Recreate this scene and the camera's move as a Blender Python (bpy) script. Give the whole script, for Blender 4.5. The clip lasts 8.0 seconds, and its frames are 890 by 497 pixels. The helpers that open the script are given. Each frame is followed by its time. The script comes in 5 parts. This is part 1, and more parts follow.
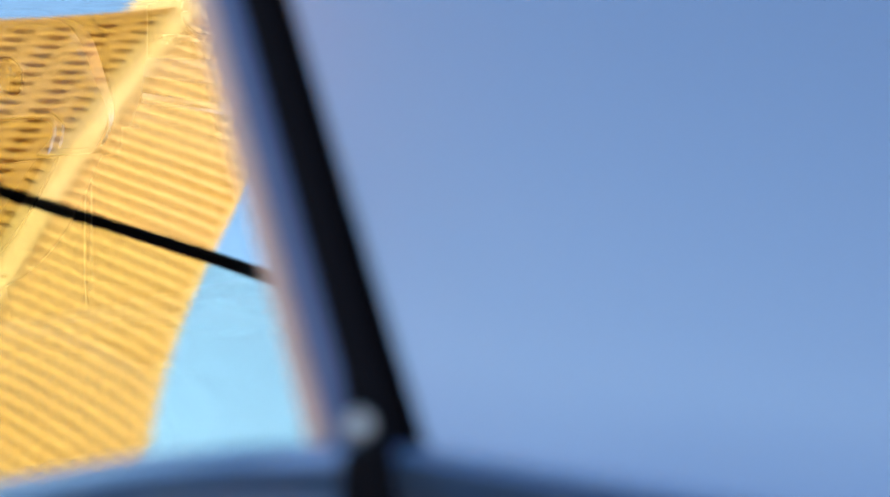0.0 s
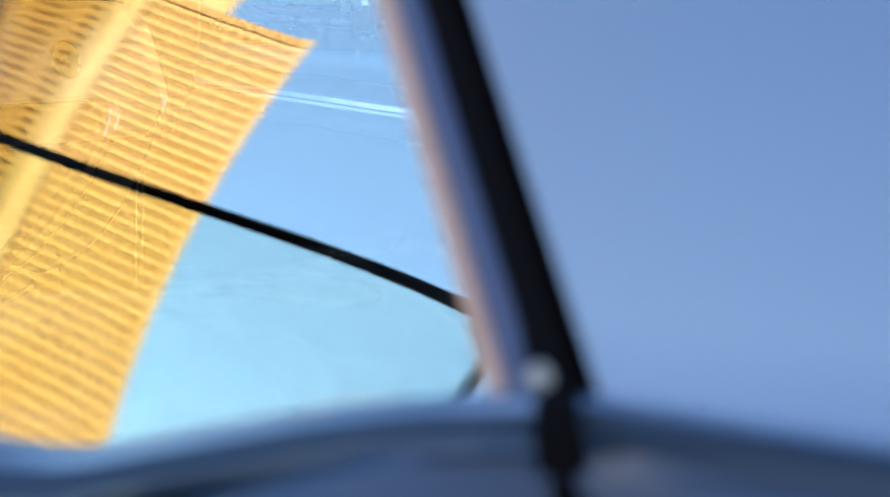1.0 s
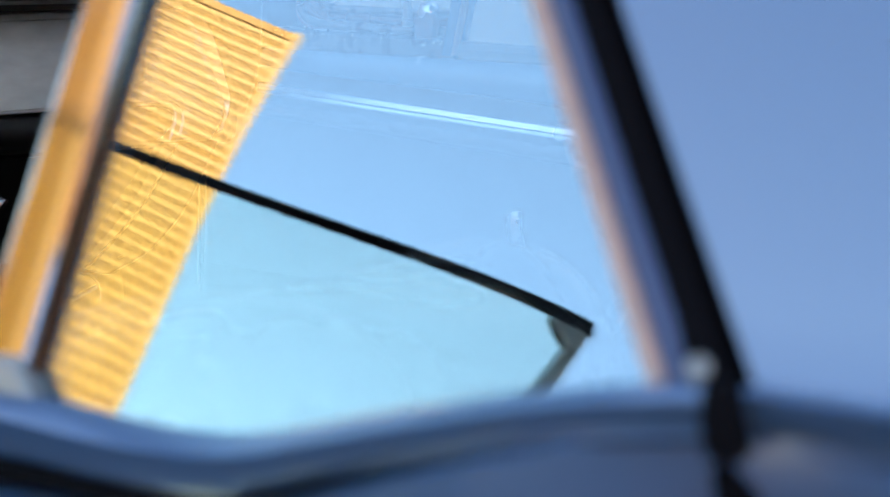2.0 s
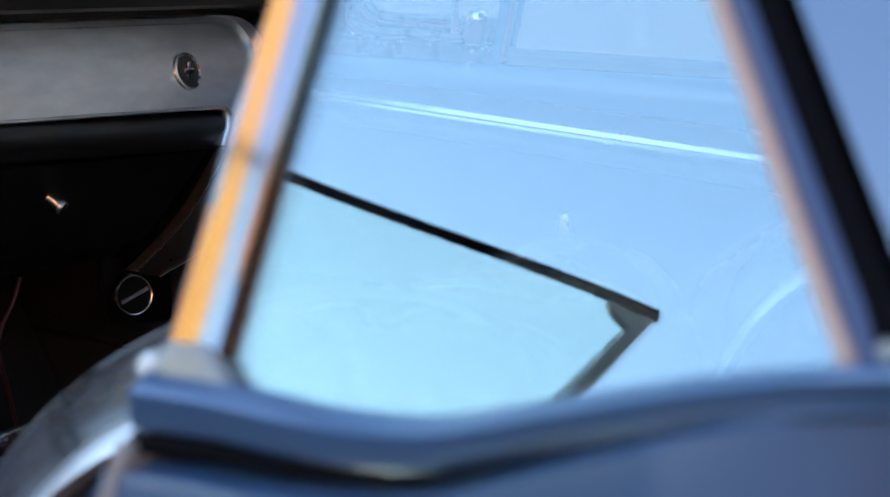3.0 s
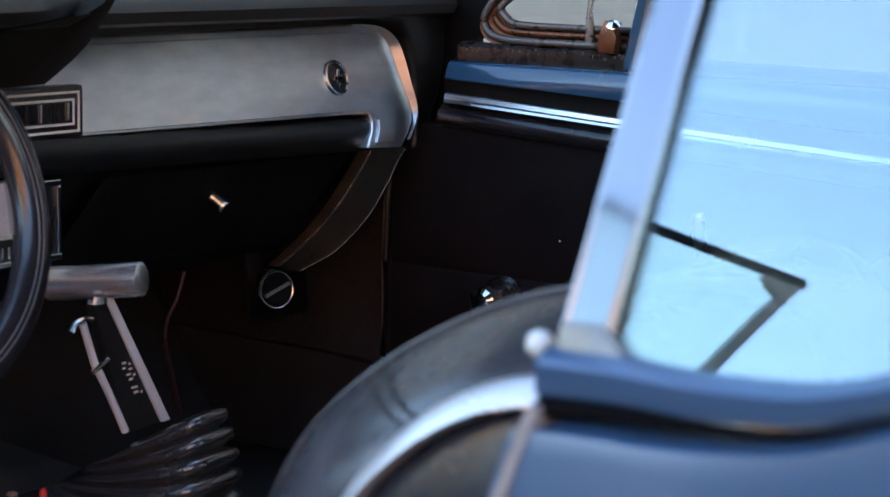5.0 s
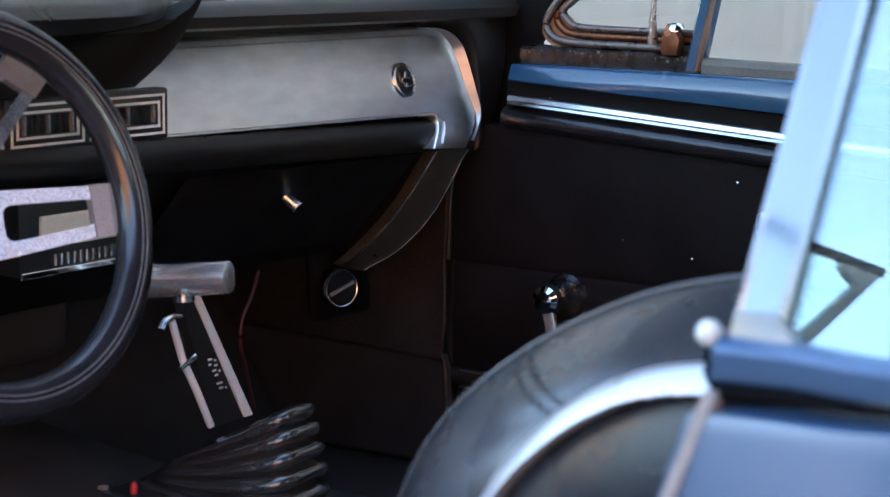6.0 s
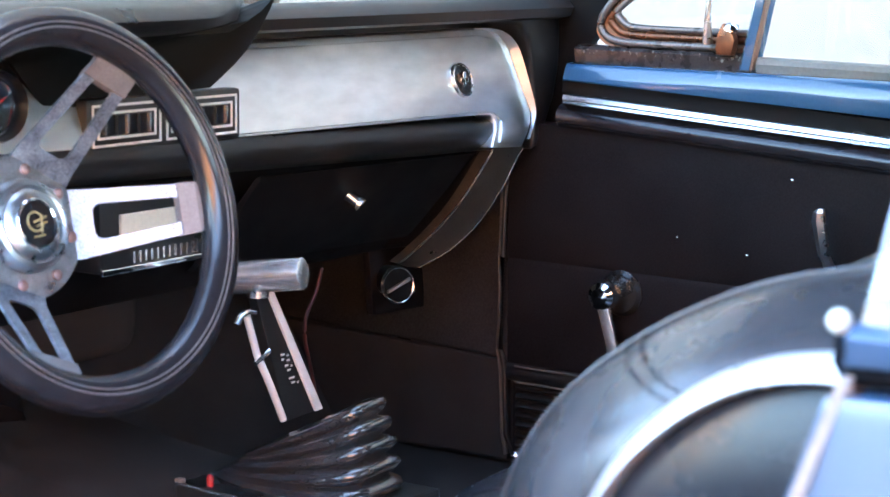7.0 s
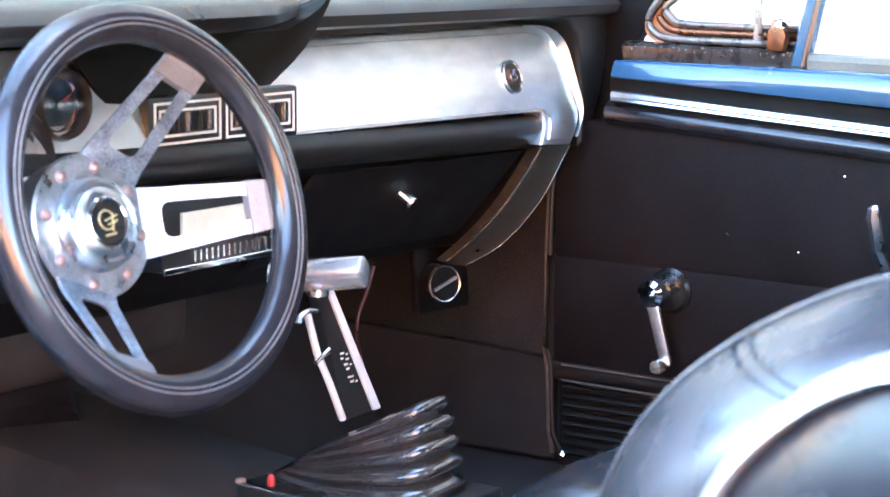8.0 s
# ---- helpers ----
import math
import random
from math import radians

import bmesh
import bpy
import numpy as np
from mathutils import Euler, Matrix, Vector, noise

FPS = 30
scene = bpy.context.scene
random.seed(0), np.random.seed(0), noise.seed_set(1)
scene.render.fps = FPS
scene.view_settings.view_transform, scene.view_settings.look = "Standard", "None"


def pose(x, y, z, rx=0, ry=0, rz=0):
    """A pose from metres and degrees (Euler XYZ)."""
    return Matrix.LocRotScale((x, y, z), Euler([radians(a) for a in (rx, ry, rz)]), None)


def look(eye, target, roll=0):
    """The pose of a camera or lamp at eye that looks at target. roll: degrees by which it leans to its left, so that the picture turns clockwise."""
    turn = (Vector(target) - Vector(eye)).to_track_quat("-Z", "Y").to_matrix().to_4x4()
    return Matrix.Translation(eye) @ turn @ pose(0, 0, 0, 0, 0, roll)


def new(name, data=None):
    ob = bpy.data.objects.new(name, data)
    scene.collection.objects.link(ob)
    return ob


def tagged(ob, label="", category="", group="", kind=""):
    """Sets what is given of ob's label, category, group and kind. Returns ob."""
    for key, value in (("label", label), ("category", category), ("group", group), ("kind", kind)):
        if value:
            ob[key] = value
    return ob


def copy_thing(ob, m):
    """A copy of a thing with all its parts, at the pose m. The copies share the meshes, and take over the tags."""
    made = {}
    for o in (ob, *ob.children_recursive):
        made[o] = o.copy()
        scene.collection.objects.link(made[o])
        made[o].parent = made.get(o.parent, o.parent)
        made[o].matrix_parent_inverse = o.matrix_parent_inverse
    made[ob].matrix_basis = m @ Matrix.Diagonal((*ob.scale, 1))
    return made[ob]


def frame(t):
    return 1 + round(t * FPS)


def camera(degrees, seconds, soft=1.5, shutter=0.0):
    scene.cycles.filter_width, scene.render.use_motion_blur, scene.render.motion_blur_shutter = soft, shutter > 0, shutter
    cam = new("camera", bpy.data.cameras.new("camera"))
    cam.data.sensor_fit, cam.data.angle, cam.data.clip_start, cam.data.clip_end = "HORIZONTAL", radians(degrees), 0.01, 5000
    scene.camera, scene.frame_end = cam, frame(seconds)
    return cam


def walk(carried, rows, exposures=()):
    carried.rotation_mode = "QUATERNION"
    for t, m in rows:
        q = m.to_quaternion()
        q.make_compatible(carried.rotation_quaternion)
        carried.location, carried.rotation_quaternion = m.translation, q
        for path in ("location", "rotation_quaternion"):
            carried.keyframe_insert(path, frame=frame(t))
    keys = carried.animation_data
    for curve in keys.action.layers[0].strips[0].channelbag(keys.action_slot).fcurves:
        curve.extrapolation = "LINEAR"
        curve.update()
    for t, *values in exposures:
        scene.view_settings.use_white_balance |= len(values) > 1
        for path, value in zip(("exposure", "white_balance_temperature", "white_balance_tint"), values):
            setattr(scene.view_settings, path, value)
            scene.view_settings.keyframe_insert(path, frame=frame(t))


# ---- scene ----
# camera: x, y, z, heading to the right of straight ahead, pitch, lean
def view(x, y, z, heading, pitch, lean):
    h, p = radians(heading), radians(pitch)
    way = Vector((math.sin(h) * math.cos(p), math.cos(h) * math.cos(p), math.sin(p)))
    return look((x, y, z), Vector((x, y, z)) + way, lean)


PATH = [
    (0.0, -1.0972, -1.5813, 0.9413, 58.137, -8.409, 0.280),
    (0.5, -1.1261, -1.5769, 0.9413, 57.956, -8.589, 0.500),
    (1.0, -1.1539, -1.5742, 0.9433, 57.709, -8.778, 0.730),
    (1.5, -1.1793, -1.5738, 0.9464, 56.876, -8.784, 0.880),
    (3.0, -1.2765, -1.5434, 0.9513, 56.915, -8.544, 0.810),
    (3.5, -1.3405, -1.5523, 0.9604, 56.899, -8.587, 0.762),
    (4.0, -1.4104, -1.5604, 0.9681, 56.881, -8.591, 0.779),
    (4.5, -1.4424, -1.5334, 0.9701, 56.518, -8.626, 0.866),
    (5.0, -1.4685, -1.4973, 0.9681, 56.393, -8.599, 0.844),
    (6.5, -1.5942, -1.4440, 0.9724, 56.247, -8.549, 0.578),
    (7.0, -1.6226, -1.4263, 0.9728, 56.095, -8.561, 0.512),
    (7.5, -1.6385, -1.4000, 0.9717, 56.009, -8.585, 0.426),
    (8.0, -1.6491, -1.3652, 0.9686, 56.135, -8.574, 0.334),
]
cam = camera(24.95, 8.0)
cam.data.dof.use_dof = True
cam.data.dof.focus_distance = 2.5
cam.data.dof.aperture_fstop = 10.5
walk(cam, [(r[0], view(*r[1:])) for r in PATH],
     [(0.0, 2.6), (1.5, 2.6), (3.5, 2.85), (5.0, 3.05), (6.5, 4.05), (7.0, 4.75), (8.0, 5.55)])

# ---- sky and sun ----
SUN_WAY = Vector((0.62, -0.42, 0.66)).normalized()   # towards the sun: over the pale building on the far side
world = bpy.data.worlds.new("sky")
scene.world = world
world.use_nodes = True
wn = world.node_tree.nodes
sky = wn.new("ShaderNodeTexSky")
sky.sky_type = "NISHITA"
sky.sun_disc = False
sky.sun_elevation = math.asin(SUN_WAY.z)
sky.sun_rotation = math.atan2(SUN_WAY.x, SUN_WAY.y)
sky.air_density, sky.dust_density, sky.ozone_density = 1.0, 1.0, 1.3
wn["Background"].inputs["Strength"].default_value = 0.15
world.node_tree.links.new(sky.outputs[0], wn["Background"].inputs["Color"])
sun = new("sun", bpy.data.lights.new("sun", "SUN"))
sun.data.energy, sun.data.angle, sun.data.color = 5.0, radians(0.5), (1.0, 0.95, 0.87)
sun.matrix_world = look(SUN_WAY * 50, (0, 0, 0))


# ---- materials ----
def mat(name, base, rough=0.5, metal=0.0, vary=0.25, grain=60.0, blotch=4.0, bump=0.0, bump_scale=200.0, coat=0.0,
        stretch=(1, 1, 1), rough_vary=0.15, island=0.0, spec=0.5, tint=None, coat_ior=1.5, coat_rough=0.03):
    """A surface with variation at two scales, uneven gloss and fine relief, in metres."""
    m = bpy.data.materials.new(name)
    m.use_nodes = True
    n, ln = m.node_tree.nodes, m.node_tree.links
    b = n["Principled BSDF"]
    co = n.new("ShaderNodeTexCoord")
    mp = n.new("ShaderNodeMapping")
    mp.inputs["Scale"].default_value = stretch
    ln.new(co.outputs["Object"], mp.inputs["Vector"])
    def nz(scale, detail=4.0):
        t = n.new("ShaderNodeTexNoise")
        t.inputs["Scale"].default_value, t.inputs["Detail"].default_value = scale, detail
        ln.new(mp.outputs[0], t.inputs["Vector"])
        return t.outputs["Fac"]
    fine, big = nz(grain), nz(blotch, 6.0)
    add = n.new("ShaderNodeMath")
    add.operation = "ADD"
    ln.new(fine, add.inputs[0])
    ln.new(big, add.inputs[1])
    last = add.outputs[0]
    if island:
        info = n.new("ShaderNodeObjectInfo")
        mul = n.new("ShaderNodeMath")
        mul.operation = "MULTIPLY_ADD"
        ln.new(info.outputs["Random"], mul.inputs[0])
        mul.inputs[1].default_value = island
        ln.new(last, mul.inputs[2])
        last = mul.outputs[0]
    ramp = n.new("ShaderNodeMapRange")
    ramp.inputs["From Min"].default_value, ramp.inputs["From Max"].default_value = 0.6, 1.4
    ln.new(last, ramp.inputs["Value"])
    mix = n.new("ShaderNodeMix")
    mix.data_type = "RGBA"
    lo = [c * (1 - vary) for c in base]
    hi = [min(1.0, c * (1 + vary)) for c in (tint or base)]
    mix.inputs["A"].default_value, mix.inputs["B"].default_value = (*lo, 1), (*hi, 1)
    ln.new(ramp.outputs[0], mix.inputs["Factor"])
    ln.new(mix.outputs["Result"], b.inputs["Base Color"])
    rr = n.new("ShaderNodeMapRange")
    rr.inputs["From Min"].default_value, rr.inputs["From Max"].default_value = 0.3, 0.7
    rr.inputs["To Min"].default_value = max(0.02, rough * (1 - rough_vary))
    rr.inputs["To Max"].default_value = min(1.0, rough * (1 + rough_vary))
    ln.new(big, rr.inputs["Value"])
    ln.new(rr.outputs[0], b.inputs["Roughness"])
    b.inputs["Metallic"].default_value = metal
    b.inputs["Specular IOR Level"].default_value = spec
    b.inputs["Coat Weight"].default_value = coat
    b.inputs["Coat Roughness"].default_value = coat_rough
    b.inputs["Coat IOR"].default_value = coat_ior
    if bump:
        bp = n.new("ShaderNodeBump")
        bp.inputs["Strength"].default_value, bp.inputs["Distance"].default_value = bump, 0.001
        ln.new(nz(bump_scale, 3.0), bp.inputs["Height"])
        ln.new(bp.outputs[0], b.inputs["Normal"])
    return m


def pane_mat(name, tint, mirror, dirt=0.02, gloss_tint=(1, 1, 1)):
    """Thin glass: tinted see-through with a mirror gloss; mirror: what each face throws back head-on, more towards grazing angles."""
    m = bpy.data.materials.new(name)
    m.use_nodes = True
    n, ln = m.node_tree.nodes, m.node_tree.links
    n.remove(n["Principled BSDF"])
    clear, gloss, lw, mix = (n.new(k) for k in ("ShaderNodeBsdfTransparent", "ShaderNodeBsdfGlossy", "ShaderNodeLayerWeight", "ShaderNodeMixShader"))
    clear.inputs["Color"].default_value = (*tint, 1)
    gloss.inputs["Color"].default_value = (*gloss_tint, 1)
    gloss.inputs["Roughness"].default_value = 0.0
    lw.inputs["Blend"].default_value = 0.5
    power, scale = n.new("ShaderNodeMath"), n.new("ShaderNodeMath")
    power.operation, scale.operation = "POWER", "MULTIPLY_ADD"
    power.inputs[1].default_value = 5.0
    scale.inputs[1].default_value, scale.inputs[2].default_value = 1.0 - mirror, mirror
    ln.new(lw.outputs["Facing"], power.inputs[0])
    ln.new(power.outputs[0], scale.inputs[0])
    ln.new(scale.outputs[0], mix.inputs[0])
    ln.new(clear.outputs[0], mix.inputs[1])
    ln.new(gloss.outputs[0], mix.inputs[2])
    film, wet, smear = n.new("ShaderNodeBsdfDiffuse"), n.new("ShaderNodeMixShader"), n.new("ShaderNodeTexNoise")
    film.inputs["Color"].default_value = (0.5, 0.52, 0.5, 1)
    smear.inputs["Scale"].default_value, smear.inputs["Detail"].default_value = 9.0, 8.0
    co = n.new("ShaderNodeTexCoord")
    ln.new(co.outputs["Object"], smear.inputs["Vector"])
    rng = n.new("ShaderNodeMapRange")
    rng.inputs["From Min"].default_value, rng.inputs["From Max"].default_value = 0.45, 0.8
    rng.inputs["To Max"].default_value = dirt
    ln.new(smear.outputs["Fac"], rng.inputs["Value"])
    ln.new(rng.outputs[0], wet.inputs[0])
    ln.new(mix.outputs[0], wet.inputs[1])
    ln.new(film.outputs[0], wet.inputs[2])
    ln.new(wet.outputs[0], n["Material Output"].inputs["Surface"])
    return m


PAINT = mat("blue_paint", (0.029, 0.070, 0.136), 0.34, 0.0, 0.06, 900, 3, coat=1.0, rough_vary=0.08, coat_ior=1.85, coat_rough=0.20)
DOOR_PAINT = mat("blue_inner_paint", (0.030, 0.098, 0.190), 0.25, 0.0, 0.1, 300, 6, coat=1.0, bump=0.05, bump_scale=80)
CHROME = mat("chrome", (0.82, 0.84, 0.86), 0.07, 1.0, 0.06, 300, 20, rough_vary=0.5)
WORN_CHROME = mat("pitted_chrome", (0.16, 0.135, 0.12), 0.34, 0.5, 0.45, 400, 40, bump=0.10, bump_scale=200, rough_vary=0.4)
POST_METAL = mat("dull_stainless", (0.23, 0.235, 0.25), 0.09, 1.0, 0.05, 300, 20, rough_vary=0.3)
VENT_SILL = mat("dark_pitted_sill", (0.045, 0.038, 0.036), 0.30, 0.4, 0.6, 300, 40, bump=0.15, bump_scale=160, rough_vary=0.5)
RUST_CHROME = mat("browned_chrome", (0.16, 0.060, 0.028), 0.30, 0.7, 0.4, 120, 25, bump=0.10, bump_scale=160, rough_vary=0.5)
BEAD = mat("worn_bead", (0.34, 0.225, 0.165), 0.40, 0.3, 0.15, 200, 30)
STRIP_PAINT = mat("matt_blue_strip", (0.018, 0.038, 0.10), 0.5, 0.0, 0.1, 300, 20)
WIRE_RED = mat("dark_red_wire", (0.051, 0.006, 0.0048), 0.5, 0.0, 0.2)
KICK = mat("footwell_board", (0.0265, 0.0265, 0.0290), 0.7, 0.0, 0.8, 420, 9, bump=0.5, bump_scale=900, spec=0.3)
PALE = mat("pale_sage_metal", (0.55, 0.58, 0.54), 0.5, 0.0, 0.12, 200, 15)
CHANNEL = mat("channel_grey", (0.15, 0.16, 0.145), 0.5, 0.0, 0.2, 200, 15)
STEEL = mat("brushed_steel", (0.608, 0.632, 0.656), 0.30, 1.0, 0.12, 700, 45, bump=0.06, bump_scale=600, rough_vary=0.25)
SPOKE = mat("dull_spoke_steel", (0.295, 0.35, 0.405), 0.50, 0.85, 0.75, 500, 60, bump=0.15, bump_scale=160, rough_vary=0.3)
CLUSTER = mat("silver_cluster", (0.74, 0.75, 0.76), 0.34, 0.9, 0.05, 300, 9, rough_vary=0.1)
HUB_METAL = mat("grimy_hub_metal", (0.46, 0.48, 0.51), 0.36, 0.95, 0.42, 600, 90, bump=0.10, bump_scale=500, rough_vary=0.3)
BLACK = mat("deep_black", (0.005, 0.005, 0.005), 0.7, 0.0, 0.3, 500, 20, spec=0.15)
SEAT_SIDE = mat("seat_side_vinyl", (0.0195, 0.02145, 0.0273), 0.30, 0.0, 0.35, 800, 14, bump=0.15, bump_scale=700, rough_vary=0.3, spec=0.4)
ALUMINIUM = mat("scuffed_aluminium", (0.77, 0.785, 0.795), 0.36, 1.0, 0.16, 24, 5, bump=0.05, bump_scale=5, rough_vary=0.25, stretch=(1, 1, 3.0))
SWEEP = mat("dark_sweep_metal", (0.13, 0.118, 0.105), 0.36, 0.6, 0.35, 500, 30, rough_vary=0.25)
JAMB = mat("worn_jamb_paint", (0.21, 0.185, 0.170), 0.45, 0.1, 0.3, 200, 18)
SLEEVE = mat("dull_grey_sleeve", (0.17, 0.165, 0.165), 0.5, 0.2, 0.3, 500, 60)
ROD_METAL = mat("bright_plated_rod", (0.93, 0.93, 0.92), 0.24, 0.20, 0.03, 500, 30, rough_vary=0.05, spec=0.8)
NICKEL = mat("bright_nickel", (0.858, 0.858, 0.845), 0.26, 0.85, 0.03, 500, 30, rough_vary=0.05)
SATIN = mat("satin_aluminium", (0.875, 0.875, 0.8625), 0.24, 1.0, 0.1, 900, 30, bump=0.2, bump_scale=900)
VINYL = mat("black_vinyl", (0.01228, 0.01176, 0.01176), 0.36, 0.0, 0.35, 700, 12, bump=0.35, bump_scale=900, rough_vary=0.25)
SEAT_VINYL = mat("seat_vinyl", (0.045, 0.046, 0.051), 0.26, 0.0, 0.35, 800, 14, bump=0.2, bump_scale=700, rough_vary=0.3, spec=0.55, coat=0.30, coat_rough=0.18)
PAD = mat("padded_black", (0.0285, 0.0270, 0.0255), 0.45, 0.0, 0.3, 1500, 9, bump=0.12, bump_scale=1800, rough_vary=0.2, spec=0.35)
CARPET = mat("black_carpet", (0.0350, 0.0325, 0.0330), 0.95, 0.0, 0.5, 1400, 16, bump=1.0, bump_scale=1500, spec=0.2)
PLASTIC = mat("black_plastic", (0.0168, 0.0168, 0.0168), 0.3, 0.0, 0.3, 300, 10)
BOARD = mat("door_card", (0.01125, 0.01035, 0.0117), 0.6, 0.0, 0.6, 420, 11, bump=0.4, bump_scale=1000, rough_vary=0.2, spec=0.10)
# lighter vinyl that carries the painted highlights of rubbed edges
RUBBED_SHEEN = mat("rubbed_sheen_edge", (0.13, 0.115, 0.10), 0.4, 0.0, 0.4, 60, 9)
RUBBER = mat("black_rubber", (0.0025, 0.0025, 0.003), 0.7, 0.0, 0.3, 400, 20, spec=0.03)
FLOOR_CARPET = mat("worn_floor_carpet", (0.0330, 0.0285, 0.0275), 0.95, 0.0, 0.5, 1400, 16, bump=1.0, bump_scale=1500, spec=0.15)
BOOT_RUBBER = mat("glossy_rubber", (0.03718, 0.0338, 0.0338), 0.15, 0.0, 0.3, 300, 25, rough_vary=0.4, spec=0.8, coat=0.6)
RIM_SKIN = mat("wheel_foam", (0.0192, 0.0192, 0.0228), 0.16, 0.0, 0.3, 1200, 30, bump=0.08, bump_scale=1500, rough_vary=0.2, spec=0.6)
SILVER_TRIM = mat("silver_trim", (0.56, 0.56, 0.555), 0.30, 0.60, 0.06, 600, 18, spec=0.4)
CREAM = mat("cream_plastic", (0.713, 0.667, 0.5405), 0.4, 0.0, 0.1, 200, 10)
GOLD = mat("gold_print", (0.62, 0.49, 0.24), 0.4, 0.6, 0.1)
WHITE = mat("white_print", (0.75, 0.75, 0.72), 0.5, 0.0, 0.08)
RED = mat("red_plastic", (0.50, 0.02, 0.02), 0.3, 0.0, 0.15)
RUST = mat("bolt_head", (0.34, 0.22, 0.20), 0.45, 0.6, 0.3, 800, 200)
DIAL = mat("dial_black", (0.010, 0.010, 0.011), 0.25, 0.0, 0.2)
BARE = mat("bare_floor_metal", (0.224, 0.14, 0.091), 0.6, 0.0, 0.5, 60, 7, bump=0.3, bump_scale=90)
FOOT_METAL = mat("dull_cast_foot", (0.187, 0.1925, 0.176), 0.35, 0.4, 0.2, 300, 60, bump=0.2, bump_scale=300)
GLASS = pane_mat("quarter_glass", (0.74, 0.78, 0.78), 0.205, 0.015, (0.87, 1.0, 0.97))
TINT = pane_mat("door_glass", (0.975, 1.0, 0.93), 0.02, 0.006)
CLEAR = pane_mat("far_glass", (0.90, 0.91, 0.88), 0.04, 0.06)
LENS = pane_mat("gauge_glass", (0.9, 0.9, 0.9), 0.05, 0.01)
ASPHALT = mat("asphalt", (0.055, 0.054, 0.052), 0.85, 0.0, 0.35, 90, 0.7, bump=0.6, bump_scale=120)
STUCCO = mat("cream_stucco", (0.34, 0.308, 0.250), 0.9, 0.0, 0.08, 12, 0.5, bump=0.4, bump_scale=60)
YELLOW = mat("yellow_facade", (0.46, 0.200, 0.008), 0.6, 0.0, 0.10, 3, 0.15, island=0.12)
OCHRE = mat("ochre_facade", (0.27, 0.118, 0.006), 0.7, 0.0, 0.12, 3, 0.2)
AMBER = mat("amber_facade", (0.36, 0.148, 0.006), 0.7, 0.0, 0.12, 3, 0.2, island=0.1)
UMBER = mat("facade_recess_shade", (0.07, 0.034, 0.011), 0.8, 0.0, 0.15, 3, 0.3)
PALE_BAND = mat("pale_band", (0.46, 0.235, 0.045), 0.6, 0.0, 0.06, 3, 0.2)
BRICK = mat("orange_brick", (0.39, 0.155, 0.057), 0.9, 0.0, 0.15, 20, 0.4, island=0.2)
MORTAR = mat("mortar", (0.36, 0.27, 0.20), 0.95, 0.0, 0.15, 30, 1)
SLATE = mat("dark_slate_render", (0.045, 0.055, 0.080), 0.9, 0.0, 0.25, 6, 0.4, bump=0.3, bump_scale=40)
ROOFING = mat("flat_roof", (0.20, 0.19, 0.18), 0.9, 0.0, 0.2, 8, 0.5)


# ---- mesh helpers ----
def thing(name, at, label, category, group="", kind=""):
    ob = new(name)
    ob.empty_display_size = 0.05
    ob.location = at
    return tagged(ob, label, category, group, kind)


def part(name, bm, material, parent=None, label="", smooth=None, at=None, flip=True):
    """Links a bmesh, in world metres, as one mesh object under a thing or a part. smooth: degrees up to which edges are shaded smooth."""
    if flip:
        bmesh.ops.recalc_face_normals(bm, faces=bm.faces)
    if smooth:
        for fc in bm.faces:
            fc.smooth = True
        lim = radians(smooth)
        for e in bm.edges:
            if len(e.link_faces) == 2 and e.calc_face_angle(0) > lim:
                e.smooth = False
    me = bpy.data.meshes.new(name)
    bm.to_mesh(me)
    bm.free()
    me.materials.append(material)
    ob = new(name, me)
    if parent:
        ob.parent = parent
        ob.matrix_parent_inverse = Matrix.Translation(-parent.location) if parent.type == "EMPTY" else Matrix()
    return tagged(ob, label)


def bevel(bm, width, segments=2, angle=35):
    lim = radians(angle)
    es = [e for e in bm.edges if len(e.link_faces) == 2 and e.calc_face_angle(0) > lim]
    if es and width:
        bmesh.ops.bevel(bm, geom=es, offset=width, segments=segments, affect="EDGES", profile=0.6, clamp_overlap=True)
    return bm


def hull_faces(bm, rings, closed=True, caps=True):
    """Joins rings of equal length into a skin."""
    vs = [[bm.verts.new(p) for p in r] for r in rings]
    n = len(rings[0])
    for a, b in zip(vs, vs[1:]):
        for k in range(n if closed else n - 1):
            bm.faces.new((a[k], a[(k + 1) % n], b[(k + 1) % n], b[k]))
    if caps and closed:
        bm.faces.new(vs[0])
        bm.faces.new(list(reversed(vs[-1])))
    return bm


def box(x0, x1, y0, y1, z0, z1, bev=0.0, seg=2, bm=None):
    b = bmesh.new()
    hull_faces(b, [[(x0, y0, z), (x1, y0, z), (x1, y1, z), (x0, y1, z)] for z in (z0, z1)])
    bmesh.ops.recalc_face_normals(b, faces=b.faces)
    bevel(b, bev, seg)
    return joined(bm, b)


def joined(bm, b):
    if bm is None:
        return b
    me = bpy.data.meshes.new("tmp")
    b.to_mesh(me)
    b.free()
    bm.from_mesh(me)
    bpy.data.meshes.remove(me)
    return bm


def prism(pts, shift, bev=0.0, seg=2, bm=None):
    """A flat outline given thickness along shift."""
    b = bmesh.new()
    s = Vector(shift)
    hull_faces(b, [[Vector(p) for p in pts], [Vector(p) + s for p in pts]])
    bmesh.ops.recalc_face_normals(b, faces=b.faces)
    bevel(b, bev, seg)
    return joined(bm, b)


